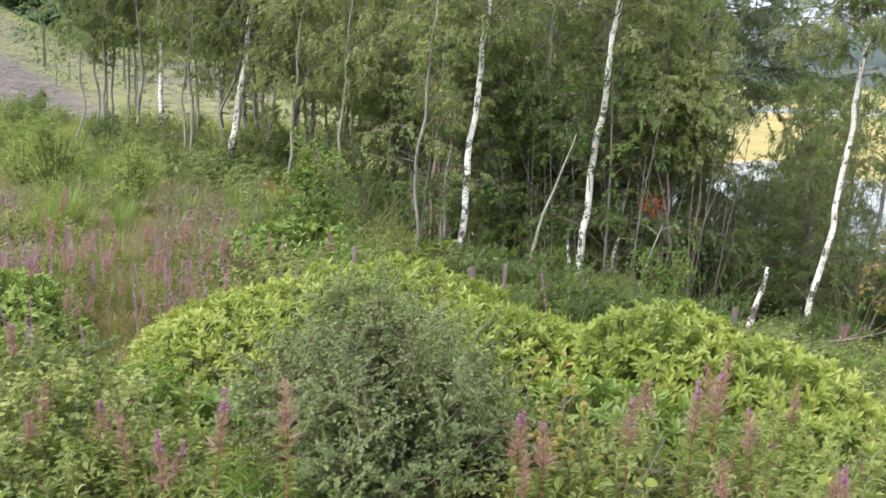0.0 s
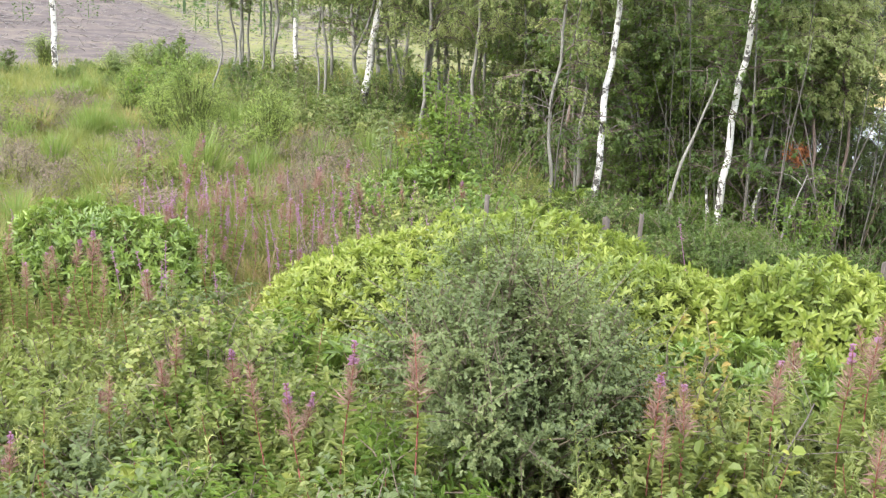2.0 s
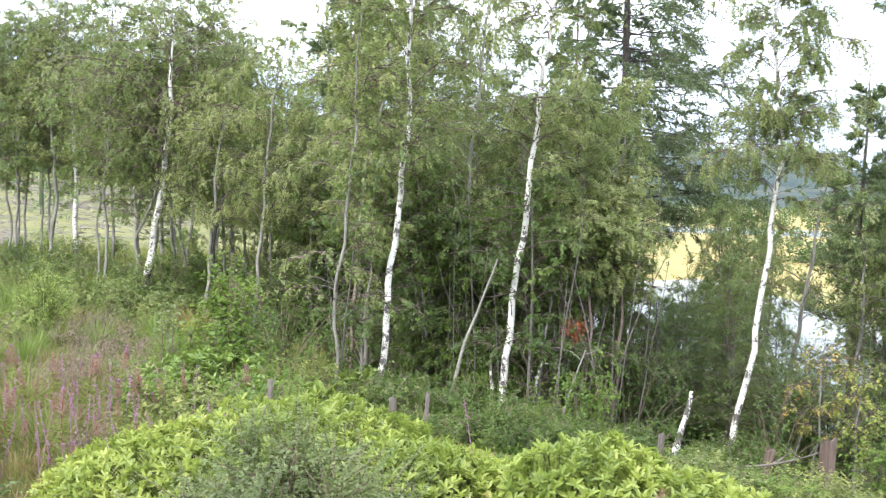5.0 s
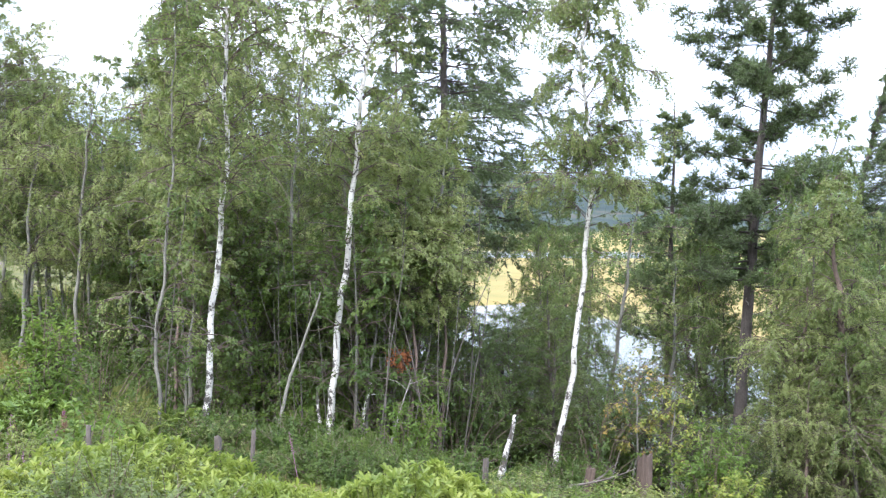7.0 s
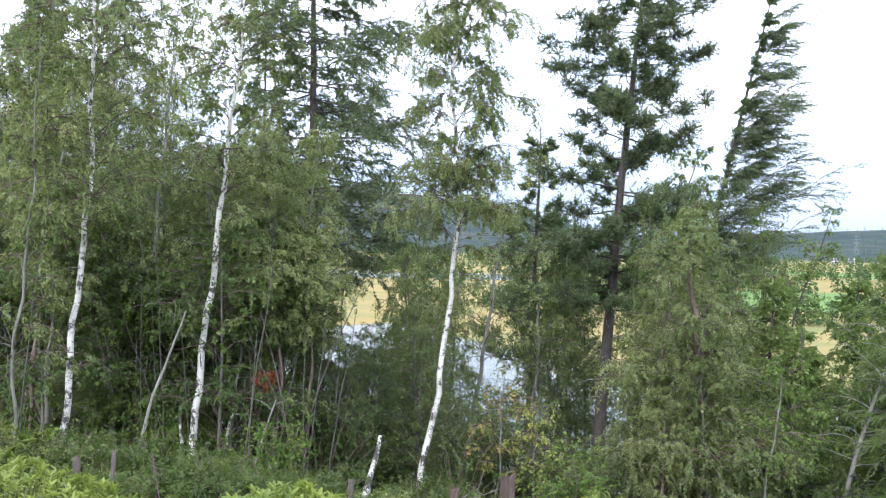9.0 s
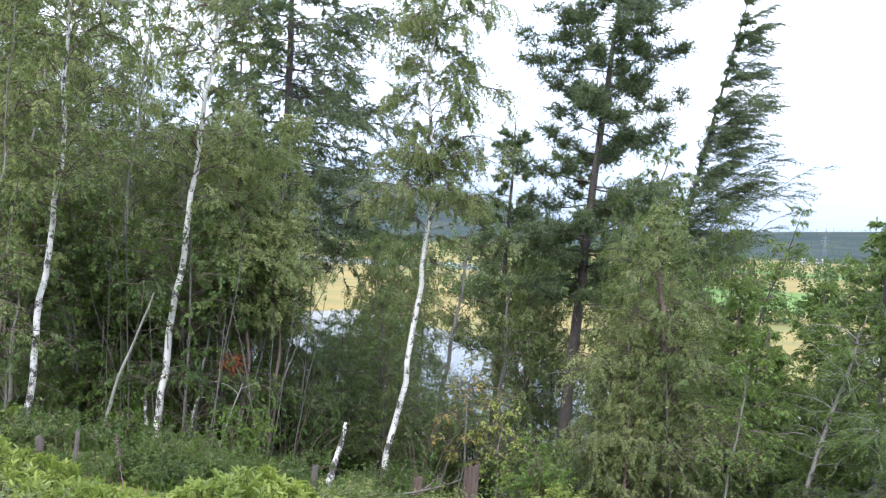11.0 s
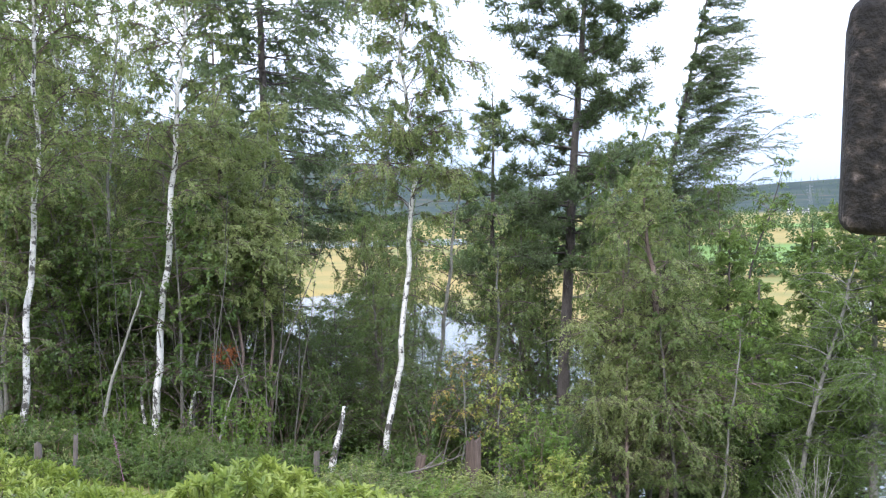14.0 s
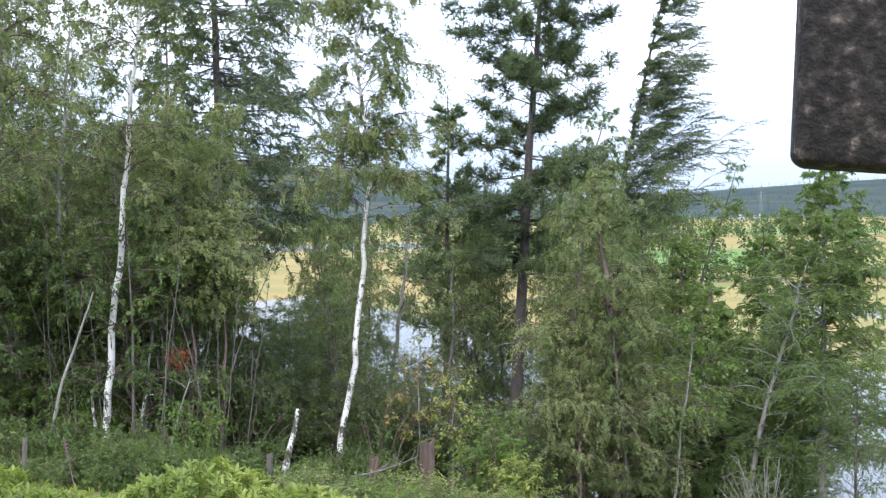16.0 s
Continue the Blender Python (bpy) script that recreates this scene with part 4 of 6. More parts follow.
def edge_birch(place, z0, top, bends, **kw):
    b, lift = rooted(place, z0, bends)
    return birch(place, top + lift, b, turn_deg=facing(*place), **kw)


edge_birch((-1.31, 13.94), -0.45, 6.6, [(0.63, 0.03), (1.28, 0.08), (2.59, 0.23), (3.89, 0.37), (5.19, 0.48)], r0=0.042, crown=(0.40, 1.0), spread=0.75,
           branches=52, twigs=10, leaves=14, leaf=0.040, limbs_apart=True, seed=11, bark=M_BIRCH_WHITE, label="slender white-stemmed birch with a thin airy crown")
edge_birch((1.29, 14.44), -1.09, 6.9, [(1.33, 0.24), (2.76, 0.41), (3.7, 0.49), (4.51, 0.44), (5.05, 0.31), (5.91, 0.5)], r0=0.037, crown=(0.46, 1.0), spread=1.0, hang=0.8, form=((0, 0.55), (0.12, 1.0), (0.3, 0.5), (0.5, 1.0), (0.7, 0.7), (1, 0.4)),
           branches=84, twigs=14, leaves=24, leaf=0.036, limbs_apart=True, seed=12, label="leaning white birch with a crooked top and sparse drooping crown")
edge_birch((-2.53, 12.87), 0.2, 5.6, [(0.77, 0.05), (2.0, 0.16), (2.72, 0.22), (3.44, 0.23)], r0=0.036, crown=(0.40, 1.0), spread=0.9,
           branches=60, twigs=11, leaves=17, leaf=0.038, limbs_apart=True, seed=13, mat=M_BIRCH_DARK, label="white birch with heavily scarred bark and a dense crown")
edge_birch((-2.90, 12.28), 0.09, 4.2, [(1.01, -0.02), (1.6, 0.06), (2.18, 0.1)], r0=0.017, crown=(0.2, 1.0), low=0.6, spread=0.6,
           branches=30, twigs=9, leaves=9, leaf=0.05, limbs_apart=True, seed=14, bark=M_GREY_STEM, label="thin young birch with a grey-white stem")
edge_birch((-7.63, 18.63), 0.03, 4.9, [(0.93, 0.16), (1.85, 0.31), (3.04, 0.42), (4.32, 0.47)], r0=0.068, crown=(0.42, 1.0), spread=1.7,
           branches=64, twigs=11, leaves=16, leaf=0.042, limbs_apart=True, seed=15, label="stout old birch with a leaning white stem at the heath's edge")
edge_birch((-10.68, 22.75), 0.58, 5.2, [(1.72, 0.01), (3.17, -0.07), (4.28, -0.18)], r0=0.055, crown=(0.4, 1.0), spread=1.5,
           branches=46, twigs=10, leaves=14, leaf=0.044, limbs_apart=True, seed=16, label="straight white birch behind the heath")
edge_birch((-18.80, 26.05), 0.18, 6.0, [(1.73, 0.01)], r0=0.075, crown=(0.35, 1.0), spread=1.6,
           branches=50, twigs=13, leaves=12, leaf=0.075, limbs_apart=True, seed=17, label="lone birch at the edge of the clearing")
# stems beside the stout birch
for i, (x, y, h, s, r) in enumerate([(-7.95, 18.7, 2.6, 0.55, 0.035), (-8.35, 18.8, 4.2, 0.1, 0.03), (-8.1, 19.3, 3.6, 0.3, 0.03), (-7.3, 19.2, 4.0, 0.35, 0.03), (-8.6, 19.0, 3.2, 0.2, 0.022),
                                     (-11.9, 22.6, 4.6, 0.15, 0.032), (-12.3, 22.9, 4.4, 0.3, 0.032), (-12.1, 23.4, 4.8, 0.1, 0.03), (-11.4, 23.2, 4.5, -0.1, 0.03), (-12.6, 22.7, 4.2, 0.5, 0.025), (-11.7, 23.0, 4.3, 0.45, 0.025)]):
    q = 0.035 * math.sin(i * 2.4)
    birch((x, y), h + 0.9, [(h * 0.22, s * 0.5 + q), (h * 0.45, s * 0.3 - q), (h * 0.7, s * 0.8 + q), (h, s)], r0=r * 0.85, crown=(0.38, 1.0), spread=1.1, branches=30, twigs=11, leaves=15, leaf=0.044, seed=40 + i, bark=M_GREY_STEM, mat=M_BIRCH_DARK,
          turn_deg=facing(x, y), label="grey-stemmed young birch in a close clump", name="birch_tree")

stem((-1.76, 12.49), 1.6, 0.5, 0.020, M_GREY_STEM, "dead grey birch pole leaning across the wood's edge", 1, "dead_birch", "dead tree", facing(-1.76, 12.49), 0)
stem((-0.62, 13.2), 0.9, 0.28, 0.013, M_DEAD, "thin leaning dead pole among the birches", 2, "dead_pole", "dead tree", facing(-0.62, 13.2), 3)
stem((0.60, 12.94), 0.78, 0.19, 0.042, M_BIRCH_BARK, "broken white birch stump leaning over the bracken", 3, "birch_stump", "stump", facing(0.6, 12.94), 0)
stem((-1.0, 14.3), 0.9, 0.16, 0.024, M_BIRCH_BARK, "second white stem at the foot of the slender birch", 4, "birch_sapling", "sapling", facing(-1.0, 14.3), 2)
stem((-1.42, 13.98), 0.7, -0.05, 0.026, M_BIRCH_BARK, "short white side stem at the foot of the slender birch", 5, "birch_sapling", "sapling", facing(-1.4, 13.98), 0)

def fallen_branch(x, y, length, turn_z, label):
    rng = np.random.default_rng(7)
    pts = np.stack([np.linspace(0, length, 9), 0.05 * np.sin(np.linspace(0, 4, 9)), 0.12 + 0.22 * np.linspace(0, 1, 9) ** 2], -1)
    v, f = tubes(pts[None], np.linspace(0.016, 0.005, 9)[None], 6)
    root = ob_mesh("fallen_branch", v, f, M_DEAD_POLE, smooth=True)
    p, r = limbs(rng, pts, rng.uniform(0.3, 0.95, 5), rng.uniform(0.15, 0.4, 5), np.radians(rng.uniform(20, 60, 5)), np.radians(rng.uniform(10, 60, 5)), np.full(5, 0.006), 5)
    each_tube("twig", p, r, 4, M_DEAD_POLE, root)
    root.matrix_basis = pose(x, y, on_land(x, y), 0, 0, turn_z)
    return tagged(root, label, "dead branch")


fallen_branch(1.15, 12.2, 0.8, -8, "bare grey fallen branch propped by the old post")

# conifers on the bank
def bank_conifer(place, z0, top, bends, **kw):
    b, lift = rooted(place, z0, bends)
    return needle_tree(place, top + lift, b, turn_deg=facing(*place), **kw)


bank_conifer((0.09, 24.0), -1.35, 11.5, [(2.26, -0.02), (5.62, -0.06), (7.85, -0.1)], r0=0.14, bare=0.34, spread=2.3, form=((0, 0.9), (0.25, 1.0), (0.6, 0.85), (1, 0.2)), whorl=0.27, per_whorl=6, seed=21, wind=0.12, rise=(-18, 6),
             tip=10, clothed=0.25, shoots=6, sprays=7, spray=0.34, dome=0.15, hang=0.55, needles=28, needle=0.07, thick=0.28, miss=0.22, dead=14, label="tall dark spruce rising behind the birches")
bank_conifer((5.24, 21.32), -1.61, 10.2, [(1.81, 0.12), (5.49, 0.37), (7.51, 0.57)], r0=0.125, bare=0.36, spread=1.75, form=((0, 0.8), (0.12, 1.0), (0.3, 0.9), (0.5, 1.0), (0.8, 0.85), (1, 0.3)), whorl=0.31, per_whorl=6, seed=22, wind=0.02,
             rise=(-14, 26), tip=12, clothed=0.32, clump=0.22, pads=9, sprays=20, needles=15, needle=0.052, thick=0.30, miss=0.2, dead=16, label="tall fir with a bare brown stem and clumped blue-green boughs")
bank_conifer((9.54, 28.39), 1.34, 7.2, [(2.2, 0.38), (3.29, 0.66), (5.73, 1.2), (7.2, 1.55)], r0=0.10, bare=0.38, spread=1.2, form=((0, 0.7), (0.15, 0.95), (0.38, 1.1), (0.46, 0.6), (0.58, 0.78), (0.8, 0.5), (1, 0.15)), whorl=0.24, per_whorl=6, seed=23, wind=0.85, rise=(12, 40),
             tip=34, clothed=0.12, shoots=6, sprays=6, spray=0.34, dome=0.25, hang=0.25, needles=26, needle=0.062, miss=0.36, label="windblown spruce whose boughs all stream to one side")
bank_conifer((8.66, 16.35), -1.62, 4.45, [(2.0, 0.03), (4.4, 0.06)], r0=0.07, bare=0.26, spread=1.3, form=((0, 1.0), (0.3, 0.95), (0.7, 0.6), (1, 0.12)), whorl=0.11, per_whorl=6, mat=M_LARCH, seed=24, rise=(-14, 14), tip=14, clothed=0.12,
             shoots=5, sprays=7, spray=0.24, dome=0.2, hang=0.5, needles=52, needle=0.031, thick=0.32, bark=M_GREY_STEM, dead=18, miss=0.18, label="fresh green cone-shaped larch above the lake")
stem((7.36, 16.38), 3.8, 0.9, 0.045, M_GREY_STEM, "dead grey leaning larch stem with bare side branches", 6, "dead_larch", "dead tree", facing(7.2, 16.45), 30, reach=(0.3, 0.95))
bank_conifer((4.5, 24.1), -1.5, 6.0, [(3.0, 0.05), (5.0, 0.1)], r0=0.10, bare=0.42, spread=1.1, whorl=0.3, per_whorl=4, seed=26, rise=(-8, 22), tip=20, clothed=0.35, shoots=6, sprays=7, spray=0.3, dome=0.5, needles=24, needle=0.065,
             label="dark young fir with a reddish stem on the bank")
bank_conifer((-1.05, 26.0), -1.5, 8.0, [(3.0, 0.05), (5.0, 0.05)], r0=0.10, bare=0.25, spread=1.5, whorl=0.3, per_whorl=4, seed=27, rise=(-14, 14), tip=10, clothed=0.25, shoots=6, sprays=6, spray=0.34, dome=0.2, hang=0.4, needles=24, needle=0.07, bark=M_PINK_BARK,
             label="dark spruce with a reddish stem deep in the wood")
bank_conifer((-5.15, 23.6), -1.0, 8.4, [(3.0, 0.1), (6.0, 0.0)], r0=0.12, bare=0.12, spread=1.6, form=((0, 1.0), (0.5, 0.75), (1, 0.1)), whorl=0.32, per_whorl=5, seed=30, rise=(-5, 25), tip=20, clothed=0.35, clump=0.34, pads=4, sprays=40, needles=16, needle=0.07,
             label="dark bluish pine rising behind the birches")
for x, y, z, top, sp, sd in [(7.6, 19.3, -1.8, 3.5, 1.15, 28), (8.75, 18.6, -1.8, 3.6, 1.05, 29), (7.1, 16.9, -2.2, 3.2, 0.95, 37), (9.7, 19.6, -2.0, 2.6, 1.1, 38), (6.35, 17.6, -2.0, 2.0, 0.95, 39)]:
    bank_conifer((x, y), z, top, [(2.0, 0.05)], r0=0.06, bare=0.08, spread=sp, form=((0, 1.0), (0.4, 0.9), (0.75, 0.55), (1, 0.12)), whorl=0.12, per_whorl=6, mat=M_LARCH, seed=sd, rise=(-14, 14), tip=14, clothed=0.12, shoots=5, sprays=7, spray=0.24,
                 dome=0.2, hang=0.5, needles=48, needle=0.031, thick=0.32, bark=M_PINE_BARK, miss=0.2, label="soft dark green larch crowded on the bank")

# slender trees on the right of the bank
edge_birch((8.04, 20.43), -0.82, 3.65, [(2.13, 0.56), (3.53, 1.01)], r0=0.035, crown=(0.66, 1.0), spread=0.5, branches=24, twigs=10, leaves=16, leaf=0.034, seed=31, mat=M_FRESH, bark=M_PINE_BARK,
           wind=0.3, label="thin dark leaning sapling with a tuft of leaves at its tip")
edge_birch((5.08, 15.12), -1.56, 4.2, [(1.27, -0.01), (2.76, -0.08), (3.73, -0.21)], r0=0.062, crown=(0.12, 1.0), spread=1.15, branches=80, twigs=13, leaves=20, leaf=0.037, limbs_apart=True, seed=32, mat=M_BIRCH_LEAF,
           bark=M_PINK_BARK, hang=0.5, form=((0, 0.8), (0.15, 1.0), (0.3, 0.65), (0.5, 1.0), (0.7, 0.6), (1, 0.3)), label="bushy weeping birch with a pinkish stem, clothed to the ground")
edge_birch((3.3, 17.9), -2.0, 3.6, [(2.0, 0.1)], r0=0.04, crown=(0.5, 1.0), spread=0.5, branches=24, twigs=9, leaves=9, leaf=0.05, seed=33, mat=M_BIRCH_LEAF, bark=M_GREY_STEM, label="young birch on the bank above the water")
edge_birch((2.4, 19.0), -2.0, 4.6, [(2.0, 0.3), (3.6, 0.55)], r0=0.045, crown=(0.5, 1.0), spread=0.8, branches=26, twigs=9, leaves=9, leaf=0.05, seed=34, mat=M_BIRCH_LEAF, bark=M_GREY_STEM, label="forked young birch on the bank above the water")
edge_birch((7.4, 26.5), 0.0, 4.4, [(2.0, 0.5), (3.6, 1.1)], r0=0.06, crown=(0.35, 1.0), spread=1.3, branches=56, twigs=13, leaves=12, leaf=0.065, seed=35, mat=M_WEEP_LEAF, bark=M_GREY_STEM, label="leaning birch in front of the windblown spruce")

# leafy trees that close the bank between the gaps: azimuth, distance, top's elevation
def bank_trees():
    rng = np.random.default_rng(52)
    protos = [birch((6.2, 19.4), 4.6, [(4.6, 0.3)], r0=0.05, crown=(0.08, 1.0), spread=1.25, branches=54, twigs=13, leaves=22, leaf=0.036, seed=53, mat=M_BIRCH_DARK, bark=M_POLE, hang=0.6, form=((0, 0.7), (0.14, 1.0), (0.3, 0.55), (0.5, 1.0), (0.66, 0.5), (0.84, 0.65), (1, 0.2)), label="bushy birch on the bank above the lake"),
              birch((4.85, 23.2), 5.0, [(5.0, -0.2)], r0=0.05, crown=(0.08, 1.0), spread=1.3, branches=60, twigs=12, leaves=20, leaf=0.038, seed=54, mat=M_SHADED_LEAF, bark=M_PINE_BARK, hang=0.4, low=0.7, label="dark leafy alder on the bank above the lake"),
              birch((9.9, 23.0), 4.4, [(4.4, 0.2)], r0=0.05, crown=(0.08, 1.0), spread=1.2, branches=60, twigs=12, leaves=20, leaf=0.038, seed=55, mat=M_SHADED_LEAF, bark=M_PINE_BARK, hang=0.3, low=0.7, label="deep green leafy tree on the bank above the lake"),
              birch((4.55, 15.7), 3.4, [(3.4, 0.2)], r0=0.045, crown=(0.1, 1.0), spread=1.05, branches=52, twigs=13, leaves=22, leaf=0.036, seed=56, mat=M_PALE_LEAF, bark=M_PINK_BARK, hang=0.6, form=((0, 0.8), (0.2, 1.0), (0.38, 0.55), (0.6, 0.95), (0.8, 0.5), (1, 0.3)), label="rounded yellow-green birch on the bank above the lake")]
    for a, r, top, k in [(5.3, 23, -0.6, 0), (6.2, 26, -2.2, 1), (6.4, 22, -1.6, 0), (12.2, 23.6, -1.6, 1), (12.6, 25, -1.0, 1), (12.4, 24.4, -2.6, 1), (9.0, 17, -8.8, 1), (7.0, 17.5, -7.0, 1), (0.6, 17, -5.0, 1), (2.4, 17.5, -5.4, 2), (1.9, 15.5, -5.7, 1), (3.2, 16, -5.4, 1), (2.6, 19, -5.3, 2), (4.0, 18.5, -5.2, 1), (3.4, 20.5, -5.4, 1), (1.4, 20, -5.4, 2), (5.4, 17, -3.4, 0), (6.0, 18, -2.6, 0), (5.2, 16, -6.0, 1), (1.6, 16, -6.8, 1), (9.4, 16, -9.4, 2),
                         (4.4, 18, -6.8, 1), (2.8, 18, -6.2, 1), (17.8, 17, -0.9, 0), (17.2, 18, -4.6, 0), (19.2, 15.5, -5.6, 0), (21.4, 21, -5.2, 2), (20.4, 21, -2.6, 0),
                         (13.3, 23.5, -4.6, 1), (14.6, 26, -4.4, 2), (14.3, 17, -9.8, 2), (11.6, 23, -0.6, 0),  (5.9, 24, -0.6, 1), (5.2, 21, -1.0, 0), (16.6, 20, -0.3, 1), (15.9, 23, -0.8, 1), (17.8, 21, 0.2, 1), (19.6, 22, -0.4, 2), (21.5, 23, -0.7, 1), (29.4, 15, -8.8, 1), (16.4, 16, -8.8, 2), (12.6, 15, -9.6, 2), (-0.6, 21, -3.0, 1), (17.2, 17.5, 0.6, 0), (18.8, 18.5, 0.9, 0), (16.8, 15.2, -5.0, 3), (18.6, 16.0, -3.2, 3), (8.0, 16, -8.3, 1), (10.2, 16.5, -8.0, 2), (7.2, 15.5, -8.6, 1), (9.6, 18, -7.8, 1), (8.6, 19.5, -7.6, 2)]:
        x, y = r * math.sin(radians(a)), r * math.cos(radians(a))
        need = 2.3 + r * math.tan(radians(top)) - on_land(x, y)
        s = need / 4.6
        wd = np.clip(s, 0.45, 0.62)
        copy_thing(protos[k], pose(x, y, on_land(x, y), 0, rng.uniform(-3, 5), rng.uniform(0, 360)) @ Matrix.Diagonal((wd, wd, s, 1)))


bank_trees()

# the wood behind: a few grown forms, repeated
WOOD = [(-27.6, 26, 6.6, 0.8), (-26.4, 25, 7.3, 0.85), (-25.0, 26, 6.0, 0.8), (-23.4, 25.5, 7.4, 0.9), (-22.2, 23.5, 8.4, 0.95), (-20.6, 22.5, 9.2, 1.0), (-19.2, 23, 8.4, 0.95), (-18.4, 21.5, 6.6, 0.75),
        (-17.3, 21.5, 6.0, 0.65), (-16.7, 22.5, 4.4, 0.55), (-20.4, 25, 5.0, 0.9), (-14.2, 18.5, 2.8, 0.6), (-12.9, 17.5, 6.0, 0.5), (-12.1, 16.8, 9.2, 0.5), (-11.2, 18.5, 10.8, 0.6),
        (-10.4, 20.5, 8.0, 0.9), (-9.4, 17.4, 10.6, 0.62), (-8.2, 17.2, 11.6, 0.7), (-7.3, 19.0, 8.8, 0.6), (-6.2, 18.0, 3.4, 0.8), (-5.4, 20.0, 7.0, 0.7), (-4.7, 17.0, 5.6, 0.6), (-3.2, 18.6, 5.4, 0.65), (-2.0, 17.8, 4.6, 0.6),
        (-1.0, 20.0, 3.0, 0.7), (-15.2, 22.5, 1.2, 0.8), (-12.8, 22, 4.0, 1.0), (-9.8, 23, 5.0, 1.0), (-7.0, 23.5, 3.2, 1.0), (-4.0, 22.5, 2.4, 0.9)]
# share of the crown's height, limb length
ROUND, LOBED, TALL, OPEN = ((0, 0.45), (0.3, 1.0), (0.65, 0.9), (1, 0.3)), ((0, 0.6), (0.2, 1.0), (0.4, 0.6), (0.6, 0.9), (0.8, 0.5), (1, 0.3)), ((0, 0.5), (0.2, 0.8), (0.6, 0.8), (1, 0.35)), ((0, 0.3), (0.5, 0.8), (0.75, 1.0), (1, 0.4))


def wood():
    rng = np.random.default_rng(77)
    protos = []
    for i, (h, form, cr, mat, hang) in enumerate([(7.0, ROUND, 0.32, M_BIRCH_DARK, 0.5), (7.0, LOBED, 0.34, M_BIRCH_LEAF, 0.7), (7.0, TALL, 0.28, M_WEEP_LEAF, 0.7), (7.0, OPEN, 0.3, M_SHADED_LEAF, 0.45), (7.0, TALL, 0.4, M_PALE_LEAF, 0.5)]):
        x, y = [(-5.6, 19.4), (-2.9, 19.4), (-6.9, 20.9), (-1.9, 20.6), (-8.4, 22.6)][i]
        protos.append(birch((x, y), h, [(h * 0.3, 0.1 * i - 0.15), (h * 0.6, 0.15), (h, 0.3)], r0=0.034 + 0.004 * i, crown=(cr, 1.0), spread=1.25, branches=52, twigs=12, leaves=21, leaf=0.036, form=form, rise=(30, 70),
                            seed=60 + i, mat=mat, bark=M_GREY_STEM, sides=6, label="slim birch with a pale stem in the crowded wood", hang=hang))
    fill = []
    while len(fill) < 20:
        a, r = rng.uniform(-22, -1.4), rng.uniform(19, 36)
        x, y = r * math.sin(radians(a)), r * math.cos(radians(a))
        if 0.75 * x + 0.66 * y < 8.4 or any((r - q[1]) ** 2 + (0.35 * (a - q[0])) ** 2 < 0.8 for q in fill) or -15.6 < a < -14.0:
            continue
        fill.append((a, r, rng.uniform(-0.5, 3.4) - 1.2 * (a > -4), rng.uniform(0.8, 1.1)))
    for i, (a, r, top, wide) in enumerate(WOOD + fill):
        x, y = r * math.sin(radians(a)), r * math.cos(radians(a))
        s = (2.3 + r * math.tan(radians(top)) - on_land(x, y)) / 7.0
        copy_thing(protos[3 if i >= len(WOOD) else (0, 1, 2, 4)[(i * 3 + i // 4) % 4]], pose(x, y, on_land(x, y), rng.uniform(-4, 4), rng.uniform(-3, 5), rng.uniform(0, 360)) @ Matrix.Diagonal((wide, wide, s, 1)))
    for p in protos:
        p.scale = (0.8, 0.8, 0.72)


wood()


def thin_stems():
    """Crowded grey poles between the birches, many leaning."""
    rng = np.random.default_rng(5)
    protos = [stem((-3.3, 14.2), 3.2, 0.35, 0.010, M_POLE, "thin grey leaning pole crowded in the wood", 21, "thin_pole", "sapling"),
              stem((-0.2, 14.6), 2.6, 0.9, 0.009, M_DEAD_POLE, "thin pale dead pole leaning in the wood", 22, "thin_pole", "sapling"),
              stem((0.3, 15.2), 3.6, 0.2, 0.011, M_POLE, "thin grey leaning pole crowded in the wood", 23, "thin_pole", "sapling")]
    for i in range(130):
        a = rng.uniform(-22, 1) if i < 110 else rng.uniform(-9, 1.5)
        r = rng.uniform(13.2, 19)
        x, y = r * math.sin(radians(a)), r * math.cos(radians(a))
        if 0.75 * x + 0.66 * y < 7.8:
            continue
        s = rng.uniform(0.4, 0.9)
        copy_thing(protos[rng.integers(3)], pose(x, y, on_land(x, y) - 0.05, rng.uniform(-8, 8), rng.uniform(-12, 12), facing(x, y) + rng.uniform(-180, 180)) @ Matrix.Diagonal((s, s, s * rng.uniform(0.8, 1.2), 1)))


thin_stems()

